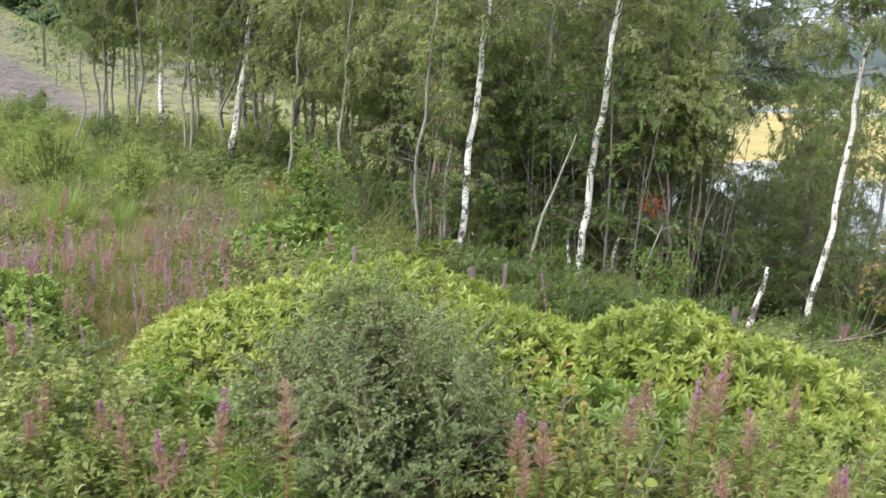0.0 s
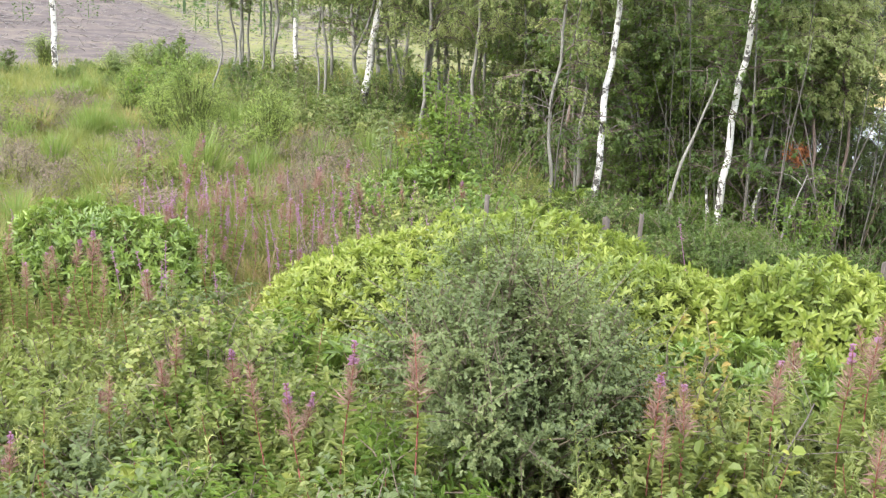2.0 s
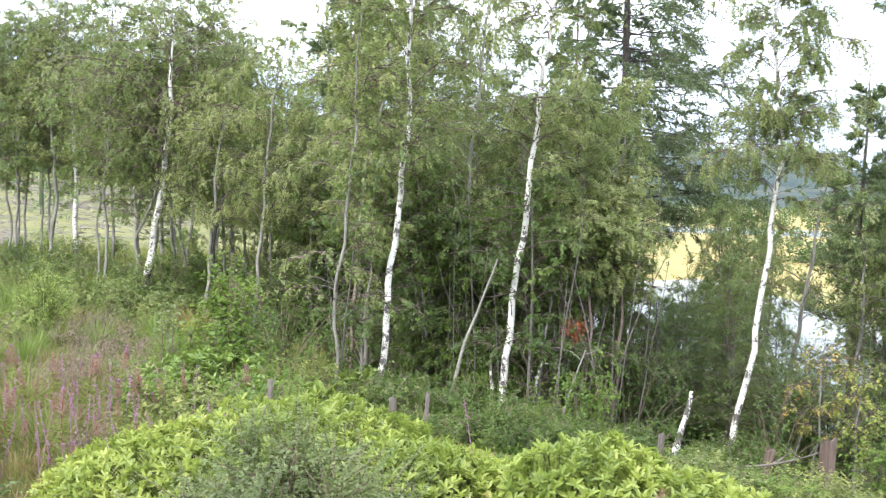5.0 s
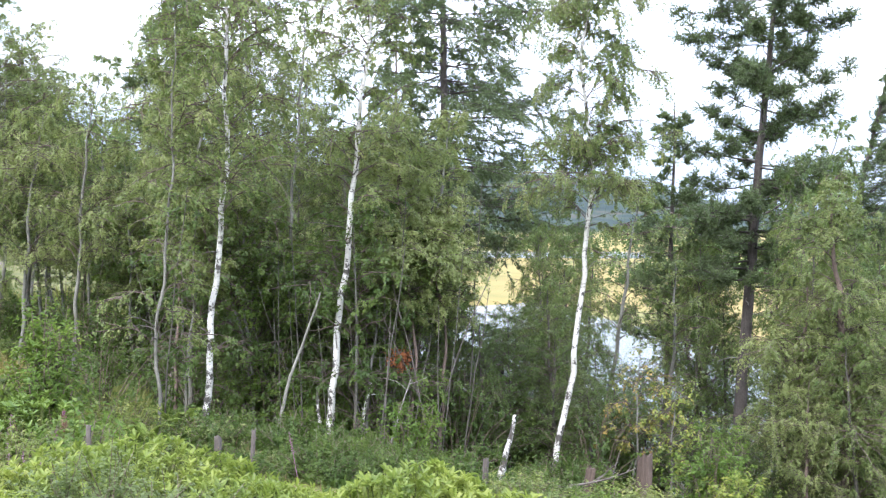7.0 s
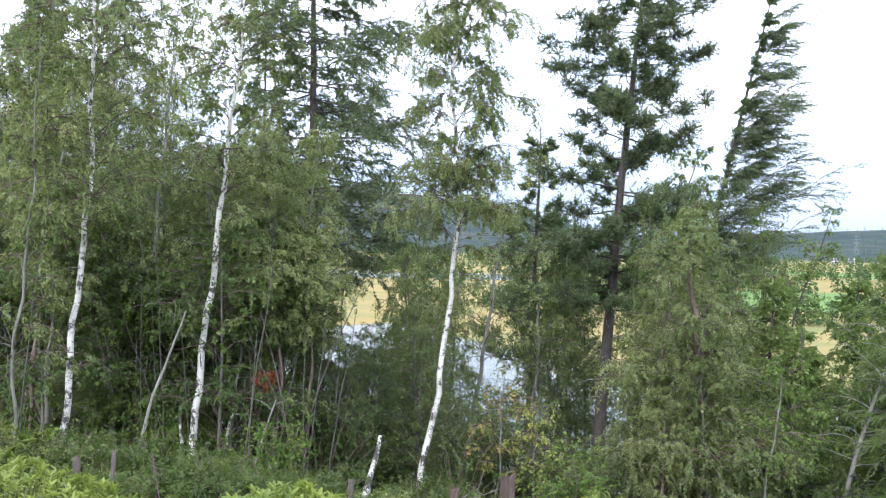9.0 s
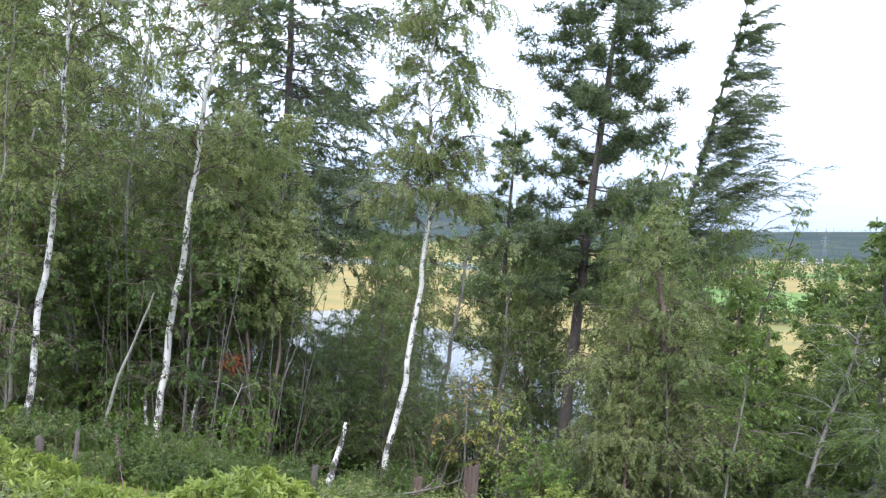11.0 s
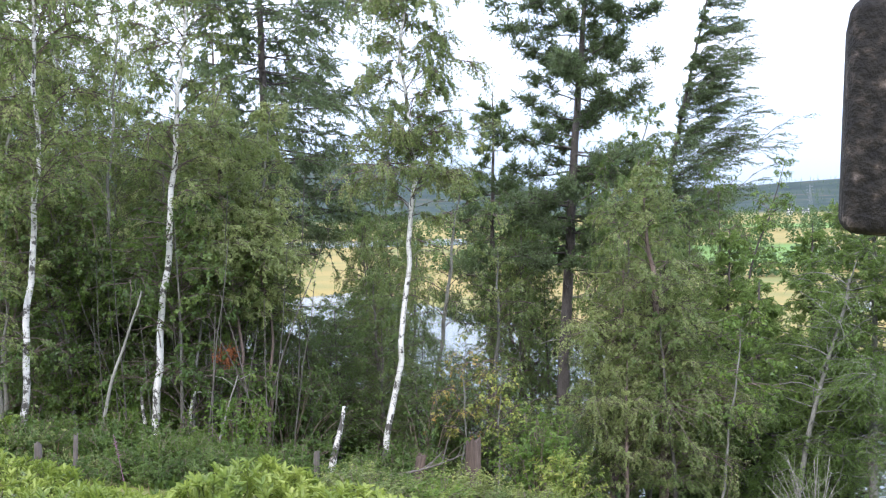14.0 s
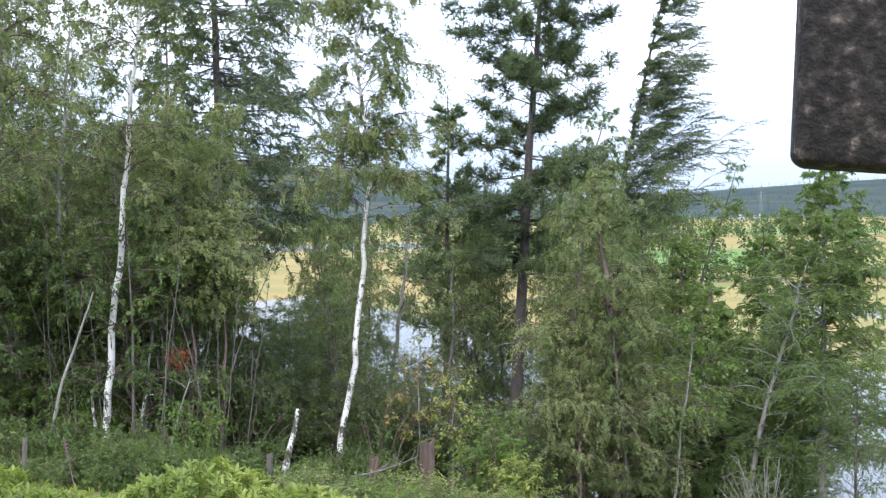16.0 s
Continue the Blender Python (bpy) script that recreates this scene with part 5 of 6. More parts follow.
# ---- undergrowth at the wood's edge ----
def undergrowth():
    rng = np.random.default_rng(9)
    protos = [shrub((-3.9, 13.6), 0.7, 1.0, 26, 8, 12, 0.042, M_SHADED_LEAF, 71, "dark leafy undergrowth bush in the wood", "undergrowth_bush"),
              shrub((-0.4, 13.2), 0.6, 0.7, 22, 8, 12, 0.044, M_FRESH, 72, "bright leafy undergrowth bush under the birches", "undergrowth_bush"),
              shrub((1.9, 15.0), 0.8, 1.3, 26, 9, 12, 0.042, M_SHADED_LEAF, 73, "leafy sapling bush on the bank", "undergrowth_bush")]
    for i in range(120):
        a, r = rng.uniform(-24, 14), rng.uniform(13.0, 22)
        x, y = r * math.sin(radians(a)), r * math.cos(radians(a))
        if 0.75 * x + 0.66 * y < 7.6 or (a > 1.2 and r < 16.5) or (a > -14 and r < 14.6):
            continue
        s = rng.uniform(0.6, 1.3)
        copy_thing(protos[rng.integers(3)], pose(x, y, on_land(x, y) - 0.05, 0, 0, rng.uniform(0, 360)) @ Matrix.Diagonal((s, s, s * rng.uniform(0.8, 1.3), 1)))
    # leafy saplings between the stems
    young = [birch((-3.2, 14.8), 2.6, [(2.6, 0.2)], r0=0.018, crown=(0.1, 1.0), spread=0.75, branches=34, twigs=9, leaves=15, leaf=0.044, seed=74, mat=M_SHADED_LEAF, bark=M_GREY_STEM, hang=0.3, low=0.7, sides=5,
                   label="leafy birch sapling filling the space between stems", name="birch_sapling", category="sapling"),
             birch((-0.6, 15.8), 2.2, [(2.2, -0.2)], r0=0.016, crown=(0.1, 1.0), spread=0.7, branches=34, twigs=9, leaves=15, leaf=0.044, seed=75, mat=M_FRESH, bark=M_GREY_STEM, hang=0.2, low=0.7, sides=5,
                   label="fresh green sapling filling the space between stems", name="birch_sapling", category="sapling")]
    for i in range(64):
        a, r = rng.uniform(-21, -0.5), rng.uniform(14.2, 20)
        x, y = r * math.sin(radians(a)), r * math.cos(radians(a))
        if 0.75 * x + 0.66 * y < 8.4:
            continue
        s = rng.uniform(0.6, 1.35)
        copy_thing(young[int(rng.uniform() > 0.75)], pose(x, y, on_land(x, y) - 0.05, 0, rng.uniform(-5, 8), rng.uniform(0, 360)) @ Matrix.Diagonal((s, s, s, 1)))


undergrowth()
shrub((-10.9, 18.0), 0.75, 1.05, 40, 12, 11, 0.055, M_FRESH, 168, "fresh green rounded bush at the heath's edge", "heath_bush", aspect=0.55, skirt=0.3)
shrub((-7.75, 17.0), 1.0, 0.75, 44, 12, 11, 0.055, M_BIRCH_LEAF, 169, "low spreading green bush at the feet of the birches", "heath_bush", aspect=0.55, skirt=0.3)
shrub((-6.6, 16.4), 0.8, 0.7, 40, 12, 11, 0.055, M_BIRCH_LEAF, 170, "low spreading green bush at the feet of the birches", "heath_bush", aspect=0.55, skirt=0.3)
birch((-0.62, 14.45), 1.35, [(1.35, 0.1)], r0=0.012, crown=(0.75, 0.95), spread=0.12, branches=9, twigs=6, leaves=9, leaf=0.05, seed=161, mat=M_RUST, bark=M_GREY_STEM, sides=5, label="sapling with a cluster of rust-brown dead leaves", name="dead_sapling", category="sapling")
birch((2.35, 14.9), 1.9, [(1.9, 0.1)], r0=0.014, crown=(0.3, 1.0), spread=0.5, branches=20, twigs=6, leaves=5, leaf=0.05, seed=162, mat=M_ORANGE, bark=M_GREY_STEM, sides=5, label="rowan sapling turning orange above the water", name="rowan_sapling", category="sapling")
birch((2.75, 14.6), 1.6, [(1.6, 0.1)], r0=0.014, crown=(0.2, 1.0), spread=0.5, branches=22, twigs=6, leaves=6, leaf=0.05, seed=163, mat=M_YELLOW, bark=M_GREY_STEM, sides=5, label="yellowing sapling above the water", name="rowan_sapling", category="sapling")
birch((5.55, 14.4), 2.6, [(2.6, 0.35)], r0=0.018, crown=(0.45, 1.0), spread=0.6, branches=22, twigs=7, leaves=7, leaf=0.06, seed=164, mat=M_FRESH, bark=M_GREY_STEM, sides=5, label="alder sapling with fresh green leaves", name="alder_sapling", category="sapling")
shrub((2.9, 13.0), 0.55, 1.0, 26, 10, 9, 0.05, M_FRESH, 165, "fresh green leafy bush on the bank", "bank_bush", aspect=0.5)
shrub((3.0, 12.2), 0.4, 0.55, 20, 9, 8, 0.05, M_YELLOW, 166, "yellow-green bush on the bank", "bank_bush", aspect=0.5)
shrub((6.9, 14.6), 0.7, 1.2, 26, 10, 6, 0.035, M_SALLOW, 167, "grey twiggy half-dead bush above the water", "bank_bush", aspect=0.4, stem_mat=M_DEAD)
_rng = np.random.default_rng(190)
_foot = [shrub((-9.6, 20.6), 0.7, 0.9, 30, 10, 9, 0.05, M_BIRCH_LEAF, 191, "leafy green bush at the feet of the birches", "foot_bush", aspect=0.55, skirt=0.3),
         shrub((-11.2, 21.6), 0.6, 0.8, 30, 10, 9, 0.05, M_SHADED_LEAF, 192, "dark leafy bush at the feet of the birches", "foot_bush", aspect=0.55, skirt=0.3)]
for i in range(30):
    a, r = _rng.uniform(-29, -15), _rng.uniform(19.5, 26)
    x, y = r * math.sin(radians(a)), r * math.cos(radians(a))
    s = _rng.uniform(0.5, 1.1)
    copy_thing(_foot[_rng.integers(2)], pose(x, y, on_land(x, y) - 0.03, 0, 0, _rng.uniform(0, 360)) @ Matrix.Diagonal((s, s, s * _rng.uniform(0.7, 1.3), 1)))
# low bushes between the mound and the wood
_rng = np.random.default_rng(180)
_low = [shrub((-3.4, 9.3), 0.5, 0.6, 24, 9, 9, 0.042, M_HERB, 181, "leafy green bush behind the rhododendron mound", "shrub", aspect=0.6, skirt=0.3),
        shrub((-3.9, 9.9), 0.5, 0.5, 24, 9, 9, 0.042, M_FRESH, 182, "fresh green bush behind the rhododendron mound", "shrub", aspect=0.5, skirt=0.3),
        shrub((-3.1, 10.1), 0.5, 0.5, 24, 9, 9, 0.042, M_BIRCH_LEAF, 183, "olive green bush behind the rhododendron mound", "shrub", aspect=0.6, skirt=0.3)]
for i in range(52):
    x, y = _rng.uniform(-4.6, 0.2), _rng.uniform(8.4, 12.0)
    if 0.75 * x + 0.66 * y < 3.6 or (x > -0.9 and y > 10.4) or math.hypot(x + 2.4, y - 8.0) < 0.4:
        continue
    s = _rng.uniform(0.5, 0.95) * (0.5 if x > -2.2 else 1.0)
    copy_thing(_low[_rng.integers(3)], pose(x, y, on_land(x, y) - 0.03, 0, 0, _rng.uniform(0, 360)) @ Matrix.Diagonal((s, s, s * _rng.uniform(0.7, 1.1), 1)))
# low bushes whose dark leaf colour carries the shade at the wood's edge
_shade = shrub((-1.5, 11.9), 0.5, 0.42, 26, 9, 12, 0.036, M_SHADED_LEAF, 185, "low dark leafy bush at the wood's edge", "edge_bush", aspect=0.55, skirt=0.35)
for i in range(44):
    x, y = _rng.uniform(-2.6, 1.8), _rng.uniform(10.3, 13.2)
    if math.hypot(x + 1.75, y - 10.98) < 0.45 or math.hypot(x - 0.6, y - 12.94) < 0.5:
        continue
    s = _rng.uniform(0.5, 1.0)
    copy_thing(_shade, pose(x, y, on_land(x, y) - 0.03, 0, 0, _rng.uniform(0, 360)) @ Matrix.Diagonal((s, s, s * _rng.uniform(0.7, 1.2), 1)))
for i in range(30):
    x, y = _rng.uniform(0.3, 2.6), _rng.uniform(7.2, 10.8)
    s = _rng.uniform(0.35, 0.6)
    copy_thing(_low[_rng.integers(3)], pose(x, y, on_land(x, y) - 0.03, 0, 0, _rng.uniform(0, 360)) @ Matrix.Diagonal((s * 1.4, s * 1.4, s, 1)))
_fern = [bracken((-2.75, 11.0), 8, 0.5, M_FERN, 201, "light green arching bracken at the wood's edge"),
         bracken((-3.5, 10.4), 7, 0.45, M_FERN, 202, "light green arching bracken at the wood's edge")]
for i, (x, y) in enumerate([(-2.55, 11.7), (-3.05, 10.6), (-2.3, 11.2), (-3.3, 11.8), (-4.2, 12.2)]):
    s = _rng.uniform(0.7, 1.1)
    copy_thing(_fern[i % 2], pose(x, y, on_land(x, y), 0, 0, _rng.uniform(0, 360)) @ Matrix.Diagonal((s, s, s, 1)))
# lighter birches at the front of the wood
for x, y, h, lo, sp, sd in [(-0.3, 16.4, 4.7, 0.42, 0.62, 171), (-0.5, 15.6, 3.4, 0.45, 0.62, 172), (-3.3, 15.6, 5.6, 0.3, 0.8, 173), (-2.2, 16.6, 6.2, 0.35, 0.8, 174), (-5.3, 17.2, 4.6, 0.35, 0.9, 175), (-6.2, 17.6, 4.0, 0.3, 0.9, 176)]:
    birch((x, y), h, [(h * 0.6, 0.15), (h, 0.4)], r0=0.03, crown=(lo, 1.0), spread=sp, branches=36, twigs=11, leaves=20, leaf=0.036, seed=sd, mat=M_PALE_LEAF, bark=M_GREY_STEM,
          hang=0.9, turn_deg=facing(x, y), label="weeping birch with pale hanging foliage at the wood's front")

for x, y, h, lo, sp, sd in [(-0.42, 14.6, 2.95, 0.58, 0.6, 177), (-0.06, 14.9, 3.05, 0.5, 0.58, 186), (-0.55, 15.4, 4.3, 0.66, 0.6, 178), (-2.95, 15.0, 3.3, 0.5, 0.55, 179), (-3.55, 15.9, 4.6, 0.45, 0.6, 184)]:
    birch((x, y), h, [(h * 0.5, 0.1), (h, -0.1)], r0=0.022, crown=(lo, 1.0), spread=sp, branches=36, twigs=12, leaves=22, leaf=0.036, seed=sd, mat=M_PALE_LEAF, bark=M_PINK_BARK, form=ROUND,
          hang=0.7, turn_deg=facing(x, y), label="slight birch with a rounded pale crown in front of the wood")

# ---- scrub in front ----
shrub((-1.40, 4.95), 0.68, 1.12, 120, 34, 26, 0.0195, M_SALLOW, 81, "dense grey-green sallow bush with small oval leaves", "sallow_bush", aspect=0.7, lobes=False, skirt=0.25, upright=0.75)
rhododendron((-1.9, 7.0), (1.65, 0.95), 1.0, 4600, 0.054, M_RHODO, 82, "broad mound of bright yellow-green rhododendron")
rhododendron((-0.2, 7.0), (0.76, 0.6), 0.95, 1800, 0.063, M_RHODO, 83, "rounded rhododendron bush with pale upright leaf whorls")
rhododendron((0.35, 6.9), (0.75, 0.65), 0.76, 1000, 0.068, M_RHODO, 84, "low bright rhododendron beside the bank")
rhododendron((0.9, 6.3), (0.9, 0.8), 0.50, 1200, 0.058, M_RHODO, 85, "low spreading rhododendron on the slope")
rhododendron((-0.35, 6.0), (0.7, 0.5), 0.62, 620, 0.072, M_RHODO_DARK, 86, "deeper green rhododendron with drooping leaves")
rhododendron((-5.0, 7.4), (0.9, 0.6), 0.84, 1500, 0.06, M_RHODO_DARK, 87, "rounded dark green rhododendron on the heath")
rhododendron((-3.75, 10.7), (0.85, 0.7), 0.72, 700, 0.07, M_RHODO_DARK, 88, "dark rhododendron bush below the wood")
rhododendron((-2.35, 5.75), (0.55, 0.5), 0.52, 150, 0.11, M_RHODO_DARK, 89, "young rhododendron with fresh green whorls")
shrub((-3.7, 11.2), 0.36, 1.5, 36, 12, 10, 0.05, M_FRESH, 91, "fresh green rowan sapling above the bushes", "rowan_sapling", lobes=True, aspect=0.5, category="sapling")
shrub((-4.3, 11.3), 0.6, 0.95, 22, 9, 8, 0.05, M_SALLOW, 92, "grey-green sallow below the birches", "sallow_bush", aspect=0.6)
shrub((-2.95, 9.9), 0.5, 0.7, 18, 9, 8, 0.05, M_FRESH, 94, "leafy green bush behind the rhododendron", "shrub")
shrub((-0.66, 5.15), 0.32, 0.74, 24, 8, 8, 0.04, M_ORANGE, 95, "small bush with orange withered leaves", "withered_bush", lobes=True)
shrub((-2.45, 3.6), 0.3, 0.44, 16, 7, 7, 0.05, M_YELLOW, 96, "bramble with large yellow-green leaves", "bramble", lobes=True, aspect=0.8)
shrub((-2.9, 5.0), 0.55, 0.7, 30, 18, 14, 0.031, M_HERB, 97, "tangled green bramble and scrub", "bramble", lobes=True, aspect=0.7)
shrub((-2.3, 4.5), 0.5, 0.55, 26, 18, 14, 0.031, M_HERB, 98, "tangled green bramble and scrub", "bramble", lobes=True, aspect=0.7)
shrub((-3.3, 5.8), 0.6, 0.6, 26, 18, 14, 0.031, M_SALLOW, 99, "grey-green scrub with small leaves", "scrub_bush", lobes=True, aspect=0.6)
shrub((-0.6, 4.3), 0.5, 0.4, 22, 18, 14, 0.031, M_HERB, 100, "low green scrub at the bank's top", "scrub_bush", lobes=True, aspect=0.6)


def front_scrub():
    """Low leafy scrub and herbs that cover the ground before the mound."""
    rng = np.random.default_rng(19)
    protos = [shrub((-2.0, 3.55), 0.34, 0.36, 22, 12, 11, 0.032, M_HERB, 141, "low leafy scrub in the tangle of herbs", "scrub_bush", lobes=True, aspect=0.55, skirt=0.3),
              shrub((-0.35, 3.75), 0.34, 0.40, 22, 11, 10, 0.038, M_FRESH, 142, "bright green leafy herb clump", "herb_clump", lobes=True, aspect=0.3, skirt=0.3, category="herb", upright=0.9),
              shrub((-2.9, 4.2), 0.36, 0.42, 22, 12, 11, 0.028, M_SALLOW, 143, "grey-green sallow seedling bush", "sallow_bush", lobes=True, aspect=0.6, skirt=0.3),
              shrub((-1.2, 3.9), 0.26, 0.26, 12, 8, 8, 0.04, M_YELLOW, 144, "small yellowing bramble in the scrub", "bramble", lobes=True, aspect=0.7, skirt=0.3)]
    for i in range(160):
        a, r = rng.uniform(-48, 7), rng.uniform(3.1, 7.0)
        x, y = r * math.sin(radians(a)), r * math.cos(radians(a))
        if (x + 1.4) ** 2 + (y - 4.95) ** 2 < 0.4 or (r > 5.6 and a > -24) or (a > -3 and r > 4.0 and i % 3):
            continue
        s = rng.uniform(0.6, 1.3)
        k = rng.choice([0, 1, 2, 3], p=[0.45, 0.32, 0.08, 0.15])
        copy_thing(protos[k], pose(x, y, on_land(x, y) - 0.02, 0, 0, rng.uniform(0, 360)) @ Matrix.Diagonal((s, s, s * rng.uniform(0.8, 1.3), 1)))


front_scrub()


def herbs():
    rng = np.random.default_rng(15)
    protos = []
    for i, (h, bl, x, y) in enumerate([(0.95, 0.35, -1.80, 4.05), (1.0, 0.0, -1.52, 4.1), (0.8, 0.25, -0.72, 4.55), (0.85, 0.1, 0.1, 5.2), (0.7, 0.0, -0.2, 5.5), (0.66, -1, 0.3, 4.6), (0.56, -1, -0.5, 4.5)]):
        protos.append(willowherb((x, y), h, bl, 120 + i, "leafy flowerless willowherb stem" if bl < 0 else "tall rosebay willowherb with red seed pods" if bl < 0.05 else ""))
    patches = [((-2.2, 3.9), (0.9, 0.5), 18), ((0.15, 4.7), (0.75, 0.75), 46), ((0.3, 5.8), (0.5, 0.5), 16), ((-2.6, 4.6), (0.9, 0.7), 34), ((-3.4, 5.6), (0.8, 0.7), 16), ((-4.6, 5.9), (0.8, 0.6), 24), ((-4.75, 8.9), (1.0, 1.0), 50),
               ((-4.0, 7.9), (0.7, 0.5), 12), ((-3.7, 9.4), (0.7, 0.5), 10), ((-4.6, 6.3), (0.6, 0.5), 10), ((-0.9, 4.15), (0.5, 0.3), 6), ((-6.0, 10.5), (0.8, 0.8), 8)]
    for (cx, cy), (sx, sy), n in patches:
        for i in range(n):
            x, y = cx + rng.normal() * sx * 0.6, cy + rng.normal() * sy * 0.6
            s = rng.uniform(0.4, 0.95)
            copy_thing(protos[rng.choice(7, p=[0.24, 0.07, 0.28, 0.17, 0.06, 0.09, 0.09] if cy > 7.5 else [0.03, 0.09, 0.05, 0.09, 0.10, 0.32, 0.32])], pose(x, y, on_land(x, y), rng.uniform(-13, 13), rng.uniform(-13, 13), rng.uniform(0, 360)) @ Matrix.Diagonal((s, s, s, 1)))


herbs()


def herb_stand(name, spots, height, mat, seed, label, lo=0.1, hi=1.0, per=70, leaf=0.06, aspect=0.16):
    """A crowd of upright herb stems that cannot be counted: narrow leaves all up each stem, as one."""
    rng = np.random.default_rng(seed)
    spots = np.asarray(spots, float)
    who = np.repeat(np.arange(len(spots)), per)
    n = len(who)
    hgt = height * rng.uniform(0.6, 1.15, len(spots))
    lean = rng.normal(size=(len(spots), 2)) * 0.12
    t = rng.uniform(lo, hi, n)
    z = land(spots[:, 0], spots[:, 1])
    p = np.stack([spots[who, 0] + lean[who, 0] * t * hgt[who], spots[who, 1] + lean[who, 1] * t * hgt[who], z[who] + t * hgt[who]], -1)
    az = rng.uniform(0, 6.28, n)
    ax = np.stack([np.cos(az), np.sin(az), rng.uniform(0.1, 1.0, n)], -1)
    ln = leaf * rng.uniform(0.6, 1.15, n) * (1.2 - 0.55 * t)
    v, f = blades(p, ax, np.tile([0.0, 0, 1.0], (n, 1)) + 0.3 * randdir(rng, n), ln, ln * aspect, lobes=False)
    k = np.array([-0.03, 0.5, 1.0])
    line = np.stack([np.stack([spots[:, 0] + lean[:, 0] * hgt * q, spots[:, 1] + lean[:, 1] * hgt * q, z + hgt * q], -1) for q in k], 1)
    v, f = merged([(v, f), tubes(line, np.array([0.004, 0.003, 0.0015])[None].repeat(len(spots), 0), 3)])
    return tagged(ob_mesh(name, v, f, mat), label, "herbs", kind="stuff")


_r = np.random.default_rng(151)
herb_stand("leafy_willowherb", np.array([0.35, 5.0]) + _r.normal(size=(190, 2)) * np.array([0.55, 0.6]), 0.56, M_HERB, 152, "crowded flowerless willowherb with narrow green leaves", leaf=0.075)
herb_stand("leafy_herbs", np.array([-2.6, 4.5]) + _r.normal(size=(150, 2)) * np.array([0.9, 0.6]), 0.5, M_HERB, 153, "crowded leafy herbs in the scrub", leaf=0.07)
herb_stand("willowherb_spikes", np.array([-4.6, 8.8]) + _r.normal(size=(120, 2)) * np.array([0.9, 1.0]), 0.6, M_FLOWER, 154, "drift of purple willowherb spikes on the heath", lo=0.62, per=40, leaf=0.03, aspect=0.5)
herb_stand("red_sorrel", np.array([-4.9, 10.6]) + _r.normal(size=(90, 2)) * np.array([0.9, 1.0]), 0.55, M_SEEDHEAD, 155, "drift of rust-red seeding stems on the heath", lo=0.4, per=36, leaf=0.03, aspect=0.2)


def scatter(rng, n, a, r, keep=None):
    az, rr = np.radians(rng.uniform(*a, n * 2)), np.sqrt(rng.uniform(r[0] ** 2, r[1] ** 2, n * 2))
    p = np.stack([rr * np.sin(az), rr * np.cos(az)], -1)
    if keep is not None:
        p = p[keep(p[:, 0], p[:, 1])]
    return p[:n]


